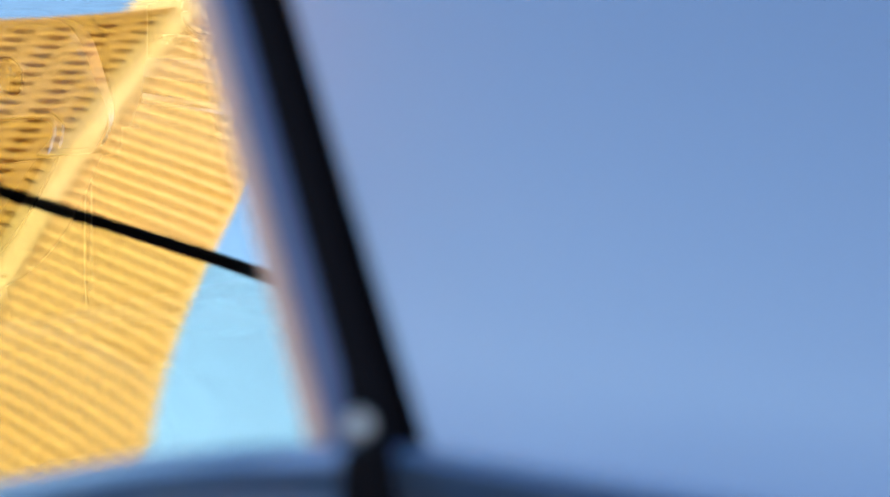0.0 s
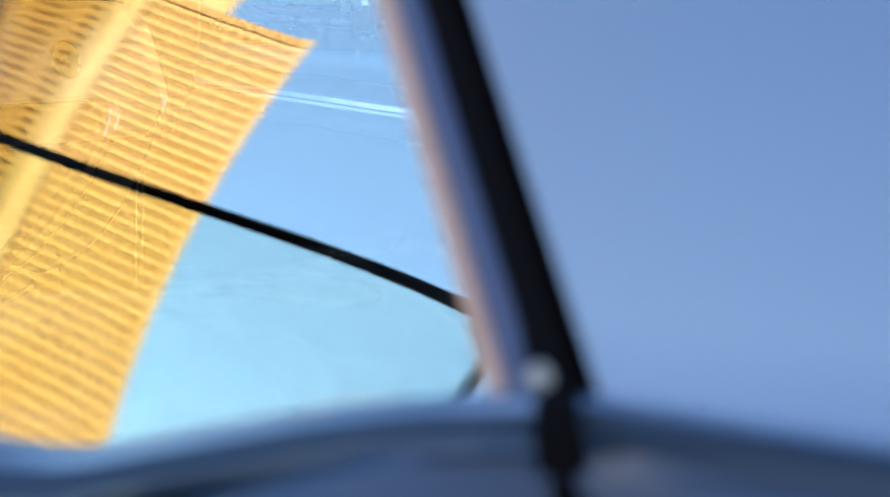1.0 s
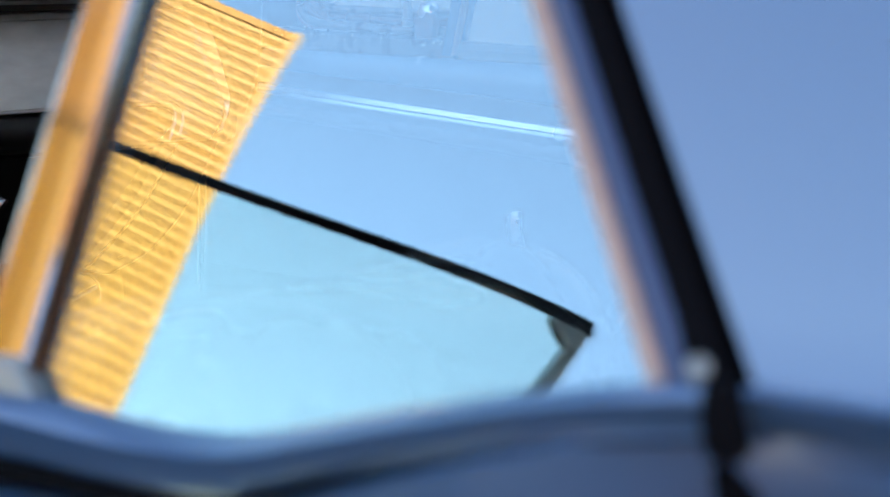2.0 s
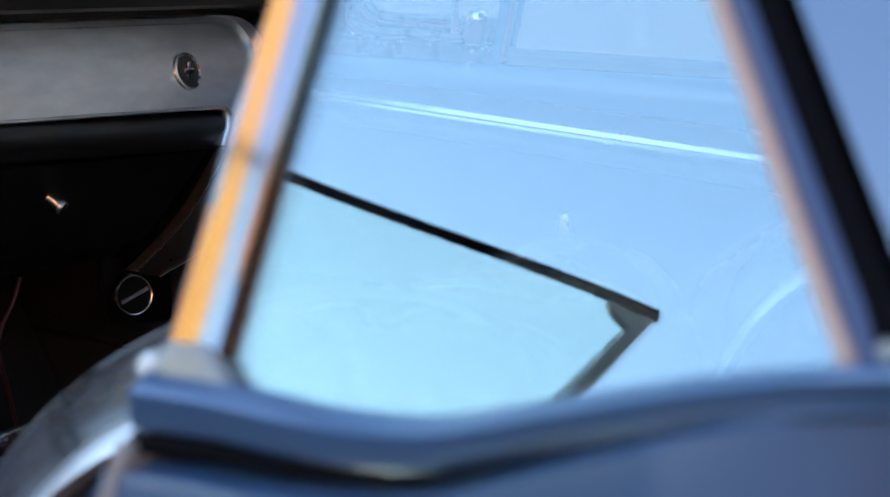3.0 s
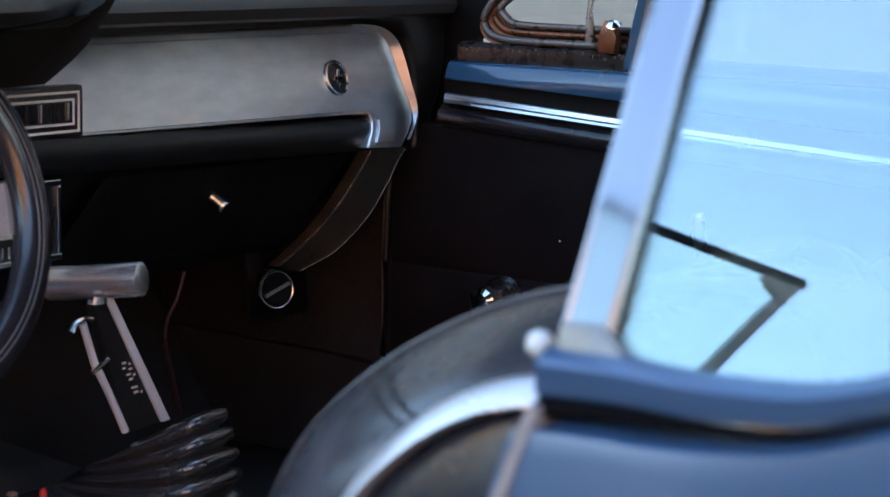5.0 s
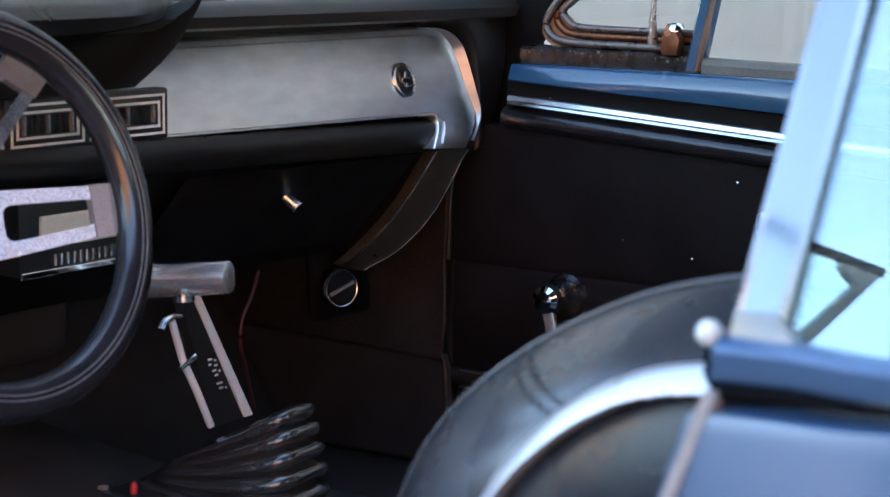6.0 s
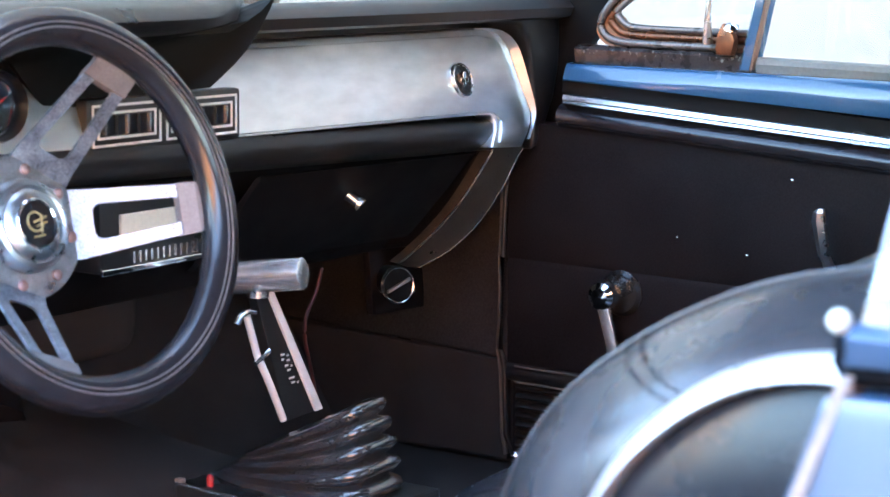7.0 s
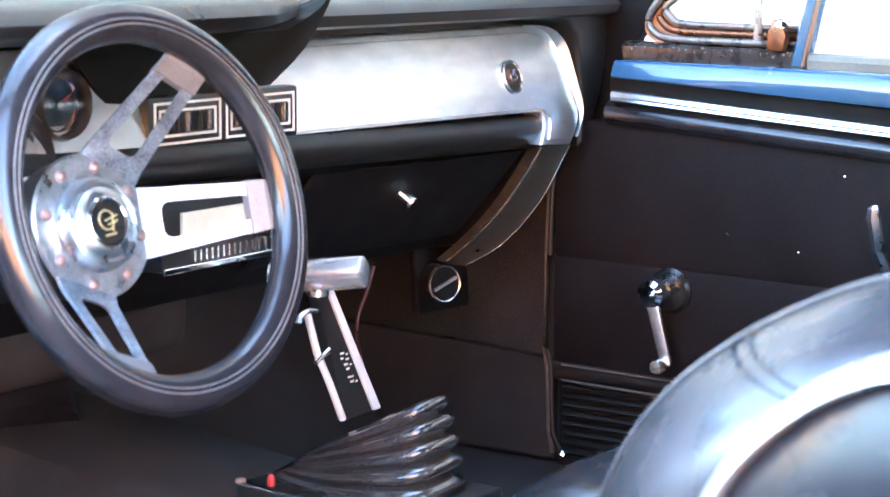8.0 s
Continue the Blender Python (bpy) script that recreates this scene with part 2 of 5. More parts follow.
def curve_pts(pts, steps=8, closed=False):
    """A smooth line through the points."""
    P = [Vector(p) for p in pts]
    n = len(P)
    out = []
    for i in range(n if closed else n - 1):
        p0, p1, p2, p3 = (P[(i + k) % n] if closed else P[min(max(i + k, 0), n - 1)] for k in (-1, 0, 1, 2))
        for s in range(steps):
            t = s / steps
            out.append(0.5 * (2 * p1 + (p2 - p0) * t + (2 * p0 - 5 * p1 + 4 * p2 - p3) * t * t + (3 * p1 - p0 - 3 * p2 + p3) * t ** 3))
    if not closed:
        out.append(P[-1])
    return out


def tube(path, radius, n=10, closed=False, squash=(1, 1), up=(0, 0, 1), bm=None, taper=None):
    """A round bar along a line."""
    b = bmesh.new()
    P = [Vector(p) for p in path]
    rings = []
    for i, p in enumerate(P):
        a = P[i - 1] if (i or closed) else p
        c = P[(i + 1) % len(P)] if (i + 1 < len(P) or closed) else p
        d = (c - a).normalized()
        side = d.cross(Vector(up))
        if side.length < 1e-4:
            side = d.cross(Vector((1, 0, 0)))
        side.normalize()
        top = side.cross(d)
        r = radius * (taper(i / (len(P) - 1)) if taper else 1)
        rings.append([p + side * math.cos(t) * r * squash[0] + top * math.sin(t) * r * squash[1] for t in (2 * math.pi * k / n for k in range(n))])
    if closed:
        rings.append(rings[0])
        hull_faces(b, rings, True, False)
        bmesh.ops.remove_doubles(b, verts=b.verts, dist=1e-6)
    else:
        hull_faces(b, rings)
    bmesh.ops.recalc_face_normals(b, faces=b.faces)
    return joined(bm, b)


def lathe(profile, origin, axis, n=32, bm=None):
    """A turned form: profile of (radius, height) along axis from origin."""
    b = bmesh.new()
    ax = Vector(axis).normalized()
    s = ax.orthogonal().normalized()
    u = ax.cross(s)
    o = Vector(origin)
    rings = [[o + ax * h + (s * math.cos(t) + u * math.sin(t)) * max(r, 1e-5) for t in (2 * math.pi * k / n for k in range(n))] for r, h in profile]
    if profile[0][0] > 1e-4 and profile[-1][0] > 1e-4:
        hull_faces(b, rings + [rings[0]], True, False)
        bmesh.ops.remove_doubles(b, verts=b.verts, dist=1e-7)
    else:
        hull_faces(b, rings)
    bmesh.ops.recalc_face_normals(b, faces=b.faces)
    return joined(bm, b)


def solid(rings_a, thickness):
    """An open skin of points (rows) given thickness, as a closed body. thickness: a vector."""
    b = bmesh.new()
    s = Vector(thickness)
    top = [[b.verts.new(p) for p in r] for r in rings_a]
    bot = [[b.verts.new(Vector(p) + s) for p in r] for r in rings_a]
    R, N = len(top), len(top[0])
    for i in range(R - 1):
        for k in range(N - 1):
            b.faces.new((top[i][k], top[i][k + 1], top[i + 1][k + 1], top[i + 1][k]))
            b.faces.new((bot[i][k], bot[i + 1][k], bot[i + 1][k + 1], bot[i][k + 1]))
    for i in range(R - 1):
        b.faces.new((top[i][0], top[i + 1][0], bot[i + 1][0], bot[i][0]))
        b.faces.new((top[i][-1], bot[i][-1], bot[i + 1][-1], top[i + 1][-1]))
    for k in range(N - 1):
        b.faces.new((top[0][k], bot[0][k], bot[0][k + 1], top[0][k + 1]))
        b.faces.new((top[-1][k], top[-1][k + 1], bot[-1][k + 1], bot[-1][k]))
    return b


def lerp(a, b, t):
    return a + (b - a) * t


def table(v, rows):
    """Piecewise smooth value between rows of (key, value)."""
    if v <= rows[0][0]:
        return rows[0][1]
    for (a, x), (b, y) in zip(rows, rows[1:]):
        if v <= b:
            t = (v - a) / (b - a)
            return lerp(x, y, t * t * (3 - 2 * t) if len(rows) > 2 else t)
    return rows[-1][1]


# ---- setting ----
def build_ground():
    bm = bmesh.new()
    N = 24
    edge = [3000 * (abs(k / N) ** 3) * (1 if k > 0 else -1) for k in range(-N, N + 1)]
    vs = [[bm.verts.new((x, y, 0)) for x in edge] for y in edge]
    for a, b in zip(vs, vs[1:]):
        for k in range(len(edge) - 1):
            bm.faces.new((a[k], a[k + 1], b[k + 1], b[k]))
    tagged(part("ground", bm, ASPHALT), "worn grey asphalt ground under the parked car", "ground", kind="structure")


def build_tower():
    """The yellow louvred tower ahead of the car on its open side, seen mirrored in the quarter window."""
    top, step = 54.8, 0.77
    E, B, L = Vector((-70.2, 65.7, 0)), Vector((-65.9, 71.3, 0)), Vector((-72.3, 100.6, 0))   # edge, corner band, far end
    back = Vector((-16, 10, 0))
    up = Vector((0, 0, 1))
    t = thing("office_tower", tuple(B + back * 0.5), "tall yellow tower with horizontal louvres and pale corner band", "building")
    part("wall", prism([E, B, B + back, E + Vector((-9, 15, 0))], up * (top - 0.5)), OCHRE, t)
    # dark colour here carries the shade between the louvres
    part("wall", prism([B, L, L + back, B + back], up * (top - 0.5)), UMBER, t, "recessed wall with the shade behind the screen painted dark")

    def slab(p, q, depth, z0, z1, out=0.0):
        """A block along the line p to q, standing depth before the wall."""
        n = (q - p).cross(up).normalized()
        n = n if n.dot(Vector((1, -1, 0))) > 0 else -n
        return prism([p + n * out + up * z0, q + n * out + up * z0, q + n * (out + depth) + up * z0, p + n * (out + depth) + up * z0], up * (z1 - z0))
    d1, d2 = (B - E).normalized(), (L - B).normalized()
    part("edge_fin", slab(E - d1 * 0.10, E + d1 * 0.14, 0.5, 0, top), PALE_BAND, t, "pale edge fin")
    part("corner_band", prism([B - d1 * 0.55 + Vector((0.35, -0.35, 0)), B + Vector((0.6, -0.3, 0)), B + d2 * 0.65 + Vector((0.5, 0.1, 0)), B + back * 0.05], up * top), PALE_BAND, t, "pale vertical corner band")
    part("parapet", slab(E, B, 0.12, top - 0.55, top), AMBER, t)
    part("parapet", slab(B, L, 0.52, top - 0.55, top), AMBER, t)
    n = int(46 / step)
    fins = [part("louvre", slab(E, B - d1 * 0.4, 0.045, 0, 0.29), YELLOW, t), part("louvre", slab(B + d2 * 0.5, L, 0.48, 0, 0.36), YELLOW, t)]
    for k in range(n):
        for src in fins:
            o = src if k == 0 else src.copy()
            if k:
                scene.collection.objects.link(o)
            o.location = (0, 0, top - 0.95 - step * k)
    bar = part("mullion", slab(E + d1 * 0.2, E + d1 * 0.38, 0.03, 8, top - 0.5), AMBER, t)
    for k in range(1, 20):
        o = bar.copy()
        scene.collection.objects.link(o)
        o.location = d1 * 0.32 * k
    wide = part("mullion", slab(B + d2 * 1.4, B + d2 * 2.9, 0.45, 8, top - 0.5), AMBER, t)
    for k in range(1, 9):
        o = wide.copy()
        scene.collection.objects.link(o)
        o.location = d2 * 3.0 * k
    w = thing("rear_block", (-78, 84, 0), "yellow set-back block behind the tower", "building")
    part("wall", prism([(-77.1, 77.9, 0), (-73.5, 83.1, 0), (-78.5, 88.9, 0), (-84, 85, 0)], (0, 0, 70)), PALE_BAND, w)


def build_brick_wall():
    """A long low brick building across the street from the open door."""
    x0, y0, y1, h = -17.0, -44.0, -2.6, 8.4
    b = thing("brick_building", (x0 - 3, -23, 0), "long low orange brick building with a flat roof", "building")
    part("wall", box(x0 - 6, x0, y0, y1, 0, h), MORTAR, b)
    part("roof", box(x0 - 6.2, x0 + 0.2, y0 - 0.2, y1 + 0.2, h, h + 0.25, 0.03), ROOFING, b)
    # courses too far off to pick apart, joined into one skin
    bm = bmesh.new()
    rows, length = 42, 1.1
    verts, faces = [], []
    for r in range(rows):
        z = 0.05 + r * 0.196
        off = (r % 2) * length / 2
        y = y0 + off
        while y + length < y1:
            i = len(verts)
            a, c, d, e = y + 0.008, y + length - 0.008, z + 0.012, z + 0.184
            for xx in (x0 + 0.001, x0 + 0.014):
                verts += [(xx, a, d), (xx, c, d), (xx, c, e), (xx, a, e)]
            faces += [(i + 4, i + 5, i + 6, i + 7), (i, i + 1, i + 5, i + 4), (i + 2, i + 3, i + 7, i + 6), (i + 1, i + 2, i + 6, i + 5), (i + 3, i, i + 4, i + 7)]
            y += length
    bm.free()
    me = bpy.data.meshes.new("brick_courses")
    me.from_pydata(verts, [], faces)
    me.materials.append(BRICK)
    o = new("brick_courses", me)
    o.parent, o.matrix_parent_inverse = b, Matrix.Translation(-b.location)
    tagged(o, kind="stuff")


def build_horizon_blocker():
    """Unseen dark wall added on the open side to darken low reflections, below the reach of the mirrored sky."""
    tagged(part("wall_west", box(-41, -40, 2, 52, 0, 7.2, 0.02), SLATE), "unseen dark slate-blue wall added to darken low reflections", "wall", kind="structure")


def build_stucco_wall():
    b = thing("stucco_building", (9, -2, 0), "pale cream stucco building close beside the passenger side", "building")
    part("wall", box(4.6, 14, -32, 30, 0, 12.6, 0.02), STUCCO, b)
    part("roof", box(4.4, 14.2, -32.2, 30.2, 12.6, 12.9, 0.03), ROOFING, b)


# ---- car shell ----
TAN = math.tan(radians(20))
GLASS_BOTTOM = [(-1.345, 0.833), (-1.310, 0.8285), (-1.280, 0.8225), (-1.262, 0.8180), (-1.240, 0.8120), (-1.225, 0.8080), (-1.210, 0.8035), (-1.195, 0.7995), (-1.180, 0.7975), (-1.160, 0.7965), (-1.134, 0.7968), (-1.104, 0.7985), (-1.05, 0.7985)]


def glass_x(z, off=0.0):
    """The x of the side glass at height z; off: metres outwards."""
    return -0.726 + (z - 0.808) * TAN - off


def belt(y):
    if y <= GLASS_BOTTOM[0][0]:
        return 0.833 + (y + 1.345) * 0.01
    for (a, p), (b, q) in zip(GLASS_BOTTOM, GLASS_BOTTOM[1:]):
        if y <= b:
            return lerp(p, q, (y - a) / (b - a))
    return GLASS_BOTTOM[-1][1]


def side(p, s):
    return Vector((p[0] * s, p[1], p[2]))


HIP = Vector((-1.22, -1.56, 0.949))


def hip(p, s):
    """The hips swell outwards behind the door: draws a point by the factor s towards a centre beside the car."""
    p = Vector(p)
    w = min(1.0, max(0.0, (p.z - 0.55) / 0.2)) * min(1.0, max(0.0, (1.16 - p.z) / 0.08))
    return HIP + (p - HIP) * lerp(1.0, s, w)


def swell(y):
    return table(y, [(-2.2, 1.0), (-1.65, 0.91), (-1.34, 0.905), (-1.14, 1.0)])


def build_body():
    car = thing("car_body", (0, -0.7, 0), "metallic blue two-door coupe body parked on asphalt", "car")
    for s in (1, -1):
        # quarter panel: rolled belt edge, dark groove below it, then the flank
        ys = [-1.066 - 0.0125 * k for k in range(0, 24)] + [-1.40, -1.5, -1.65, -1.85, -2.1, -2.4, -2.6]
        rings = []
        for y in ys:
            z = belt(y)
            w = table(y, [(-1.36, 0.010), (-1.06, 0.020)])
            d = table(y, [(-1.31, 0.08), (-1.12, 1.0)])
            r = table(y, [(-1.39, 1.0), (-1.27, 0.0)])
            o = [lerp(p, q, r) for p, q in ((-0.0200, -0.009), (-0.0192, -0.008), (-0.0168, -0.005), (-0.0188 + 0.014 * d, -0.003), (-0.022 + 0.016 * d, -0.001), (-0.026, 0.0), (-0.028, 0.004), (-0.030, 0.008))]
            prof = [(glass_x(z) + 0.030, z - 0.012), (glass_x(z) + 0.004, z - 0.003), (glass_x(z) - 0.006, z), (glass_x(z) - 0.012, z - 0.001),
                    (glass_x(z) + o[0], z - 0.3 * w), (glass_x(z) + o[1], z - 0.65 * w), (glass_x(z) + o[2], z - w),
                    (glass_x(z) + o[3], z - w - 0.002), (glass_x(z) + o[4], z - w - 0.010 * d - 0.001), (glass_x(z) + o[5], z - w - 0.0125 * d - 0.002),
                    (glass_x(z) + o[6], z - w - 0.024), (glass_x(z) + o[7], z - w - 0.055), (-0.772, 0.66), (-0.80, 0.52), (-0.81, 0.40), (-0.79, 0.26)]
            sh = lambda zz: min(0.10, max(0.0, (0.785 - zz)) * 0.32) * max(0.0, 1 - (-1.066 - y) / 0.12)
            rings.append([side(hip((px, y + sh(pz), pz), swell(y)), s) for px, pz in prof])
        part("quarter_panel", solid(rings, (0.006 * s, 0, -0.002)), PAINT, car, smooth=50)
        # thin black tube stands in for the shade inside the belt groove
        groove = [side(hip((glass_x(belt(y)) - 0.0165, y, belt(y) - table(y, [(-1.36, 0.008), (-1.06, 0.020)]) - 0.005), swell(y)), s) for y in [-1.067 - 0.012 * k for k in range(24)]]
        part("belt_seal", tube(groove, 0.0058, 8, squash=(0.9, 0.80), taper=lambda t: max(0.12, 1.0 - 1.35 * t)), RUBBER, car, "black strip that paints shade into the belt groove", smooth=70)
        # door jamb, turned in behind the panel's front edge
        jam = []
        for z in (0.775, 0.74, 0.70, 0.62, 0.50, 0.36):
            f = -1.066 + min(0.10, max(0.0, 0.785 - z) * 0.32)
            xo = lerp(-0.757, -0.80, min(1, (0.775 - z) / 0.27))
            jam.append([side((xo + 0.002, f - 0.003, z), s), side((xo + 0.03, f - 0.004, z), s), side((xo + 0.045, f - 0.02, z), s), side((-0.66, f - 0.03, z), s)])
        part("door_jamb", solid(jam, (0, -0.006, 0)), JAMB, car, "worn grey-brown door jamb", smooth=40)
        # sail panel behind the quarter window, blending into the roof
        rows = []
        for k in range(0, 15):
            y = -1.372 - 0.06 * k
            ring = []
            for z in (0.822, 0.8245, 0.828, 0.836, 0.858, 0.89, 0.93, 0.98, 1.03, 1.08, 1.12, 1.15):
                lean = (z - 0.829) * 0.6125
                yy = y + lean * max(0.0, 1 - k / 14) - (0 if k == 0 else 0.25 * (z - 0.829) * k / 14)
                fillet = 0.007 * max(0.0, 1 - (z - 0.822) / 0.016) ** 2
                crown = 0.006 * math.sin(min(1, (z - 0.82) / 0.3) * math.pi)
                ring.append(side((glass_x(z, lerp(0.040, 0.0, max(0.0, (k - 3) / 11)) + crown + fillet), yy, z), s))
            rows.append(ring)
        part("sail_panel", solid(rows, (0.006 * s, 0, 0)), PAINT, car, smooth=60)
        # sill, front wing, windscreen pillar
        part("sill", prism([(s * -0.80, 0.35, 0.20), (s * -0.83, 0.35, 0.26), (s * -0.80, 0.35, 0.30), (s * -0.725, 0.35, 0.30), (s * -0.725, 0.35, 0.22)], (0, -1.45, 0), 0.01), PAINT, car, smooth=40)
        wing = []
        for y in (0.26, 0.6, 1.0, 1.4, 1.75):
            wing.append([side(p, s) for p in ((-0.60, y, 0.90 - 0.05 * y), (-0.72, y, 0.89 - 0.05 * y), (-0.80, y, 0.83 - 0.04 * y), (-0.82, y, 0.70), (-0.845, y, 0.55), (-0.83, y, 0.36), (-0.79, y, 0.26))])
        part("front_wing", solid(wing, (0.006 * s, 0, -0.002)), PAINT, car, smooth=50)
        part("windscreen_pillar", tube([side(p, s) for p in ((-0.735, 0.26, 0.82), (-0.72, 0.12, 0.93), (-0.67, -0.12, 1.06), (-0.60, -0.36, 1.16))], 0.028, 12, squash=(1, 0.8)), VINYL if s < 0 else PAINT, car, smooth=60)
        part("drip_rail", tube([side(p, s) for p in ((-0.60, -0.36, 1.165), (-0.605, -0.7, 1.175), (-0.605, -1.1, 1.165), (-0.61, -1.3, 1.145))], 0.012, 10), CHROME, car, smooth=60)
    part("pillar_trim", prism([(0.758, 0.20, 0.66), (0.758, -0.020, 0.66), (0.758, -0.058, 0.74), (0.758, -0.062, 0.845), (0.758, -0.098, 0.893), (0.70, -0.34, 1.12), (0.66, -0.26, 1.14), (0.72, -0.02, 0.98), (0.758, 0.20, 0.90)], (0.02, 0, 0), 0.004), BLACK, car, "black pillar trim", smooth=30)
    rows = []
    for y, z, w in ((-0.30, 1.165, 0.60), (-0.45, 1.195, 0.61), (-0.8, 1.215, 0.62), (-1.2, 1.205, 0.62), (-1.5, 1.17, 0.615), (-1.62, 1.14, 0.61)):
        rows.append([(w * k / 6, y, z - 0.055 * abs(k / 6) ** 2.4) for k in range(-6, 7)])
    part("roof", solid(rows, (0, 0, -0.02)), PAINT, car, smooth=50)
    part("hood", solid([[(x, y, 0.93 - 0.06 * y - 0.03 * abs(x / 0.6) ** 2) for x in (-0.6, -0.45, -0.2, 0, 0.2, 0.45, 0.6)] for y in (0.42, 0.8, 1.2, 1.7)], (0, 0, -0.01)), PAINT, car, smooth=50)
    part("cowl", solid([[(x, y, z - 0.02 * abs(x / 0.7) ** 2) for x in (-0.72, -0.4, 0, 0.4, 0.72)] for y, z in ((0.24, 0.885), (0.33, 0.90), (0.42, 0.905))], (0, 0, -0.01)), PLASTIC, car)
    part("nose", box(-0.80, 0.80, 1.66, 1.80, 0.28, 0.835, 0.03), PAINT, car)
    part("tail", box(-0.80, 0.80, -2.72, -2.58, 0.30, 0.82, 0.03), PAINT, car)
    part("boot_lid", solid([[(x, y, z) for x in (-0.72, -0.4, 0, 0.4, 0.72)] for y, z in ((-1.95, 0.86), (-2.3, 0.85), (-2.65, 0.82))], (0, 0, -0.01)), PAINT, car, smooth=50)
    part("windscreen", solid([[(x * w, y + 0.10 * (1 - abs(x) ** 2), z) for x in (-1, -0.6, -0.2, 0.2, 0.6, 1)] for y, z, w in ((0.22, 0.885, 0.71), (-0.05, 1.04, 0.66), (-0.32, 1.17, 0.585))], (0, 0, 0.004)), CLEAR, car, smooth=60)
    part("rear_window", solid([[(x * w, y, z) for x in (-1, -0.5, 0, 0.5, 1)] for y, z, w in ((-1.62, 1.135, 0.58), (-1.95, 0.865, 0.62))], (0, 0, 0.004)), CLEAR, car)
    part("floor_pan", box(-0.74, 0.74, -2.55, 0.62, 0.22, 0.245), BARE, car, "dull brown bare floor metal")
    part("firewall", prism([(-0.74, 0.62, 0.24), (-0.74, 0.56, 0.45), (-0.74, 0.46, 0.90), (-0.74, 0.49, 0.90), (-0.74, 0.65, 0.24)], (1.48, 0, 0)), BARE, car)
    part("rear_shelf", box(-0.66, 0.66, -2.0, -1.62, 0.80, 0.83, 0.01), VINYL, car)
    part("rear_bulkhead", prism([(-0.66, -1.66, 0.82), (-0.66, -1.50, 0.42), (-0.66, -1.53, 0.42), (-0.66, -1.69, 0.82)], (1.32, 0, 0)), VINYL, car)
    part("headliner", box(-0.57, 0.57, -1.55, -0.36, 1.120, 1.130), PAD, car)
    return car


def build_wheels():
    for x in (-0.70, 0.70):
        for y in (1.02, -1.78):
            w = thing("road_wheel", (x, y, 0), "black tyre on a dull steel rim under the car", "wheel", "road wheels")
            part("tyre", lathe([(0.19, -0.09), (0.30, -0.10), (0.325, -0.07), (0.33, 0.0), (0.325, 0.07), (0.30, 0.10), (0.19, 0.09)], (x, y, 0.33), (1, 0, 0), 40), RUBBER, w, smooth=40)
            part("rim", lathe([(0.05, -0.05), (0.17, -0.04), (0.19, -0.085), (0.195, 0), (0.19, 0.085), (0.17, 0.04), (0.05, 0.05)], (x, y, 0.33), (1, 0, 0), 32), STEEL, w, smooth=40)


# ---- quarter window beside the camera ----
def gp(y, z, off=0.0):
    return Vector((glass_x(z, off * math.cos(radians(20))), y, z + off * math.sin(radians(20))))


PANE_BOW = [
    (0, 2, -0.001316), (0, 3, -0.000118), (0, 4, 0.000368), (0, 5, -0.000157), (1, 1, 0.000341), (1, 2, -0.000638),
    (1, 3, 0.000347), (1, 4, -0.000305), (2, 0, 0.001091), (2, 1, 0.001084), (2, 2, 0.000521), (2, 3, -0.001344),
    (3, 0, -0.000381), (3, 1, 0.000262), (3, 2, -9.4e-05), (4, 0, 4e-06), (4, 1, 0.000135), (5, 0, 0.000478),
]


def pane_bow(y, z):
    """How far the bent quarter glass stands off its flat plane, in metres; it runs on straight beyond the part that was ground true."""
    cy, cz = min(-1.088, max(-1.325, y)), min(0.955, max(0.790, z))
    u, v = (cy + 1.2) / 0.12, (cz - 0.9) / 0.12
    h = sum(c * u ** i * v ** j for i, j, c in PANE_BOW)
    hu = sum(c * i * u ** (i - 1) * v ** j for i, j, c in PANE_BOW if i) / 0.12
    hv = sum(c * j * u ** i * v ** (j - 1) for i, j, c in PANE_BOW if j) / 0.12
    return h + hu * (y - cy) + hv * (z - cz) + -0.00468 * (y + 1.2) + -0.00923 * (z - 0.9)


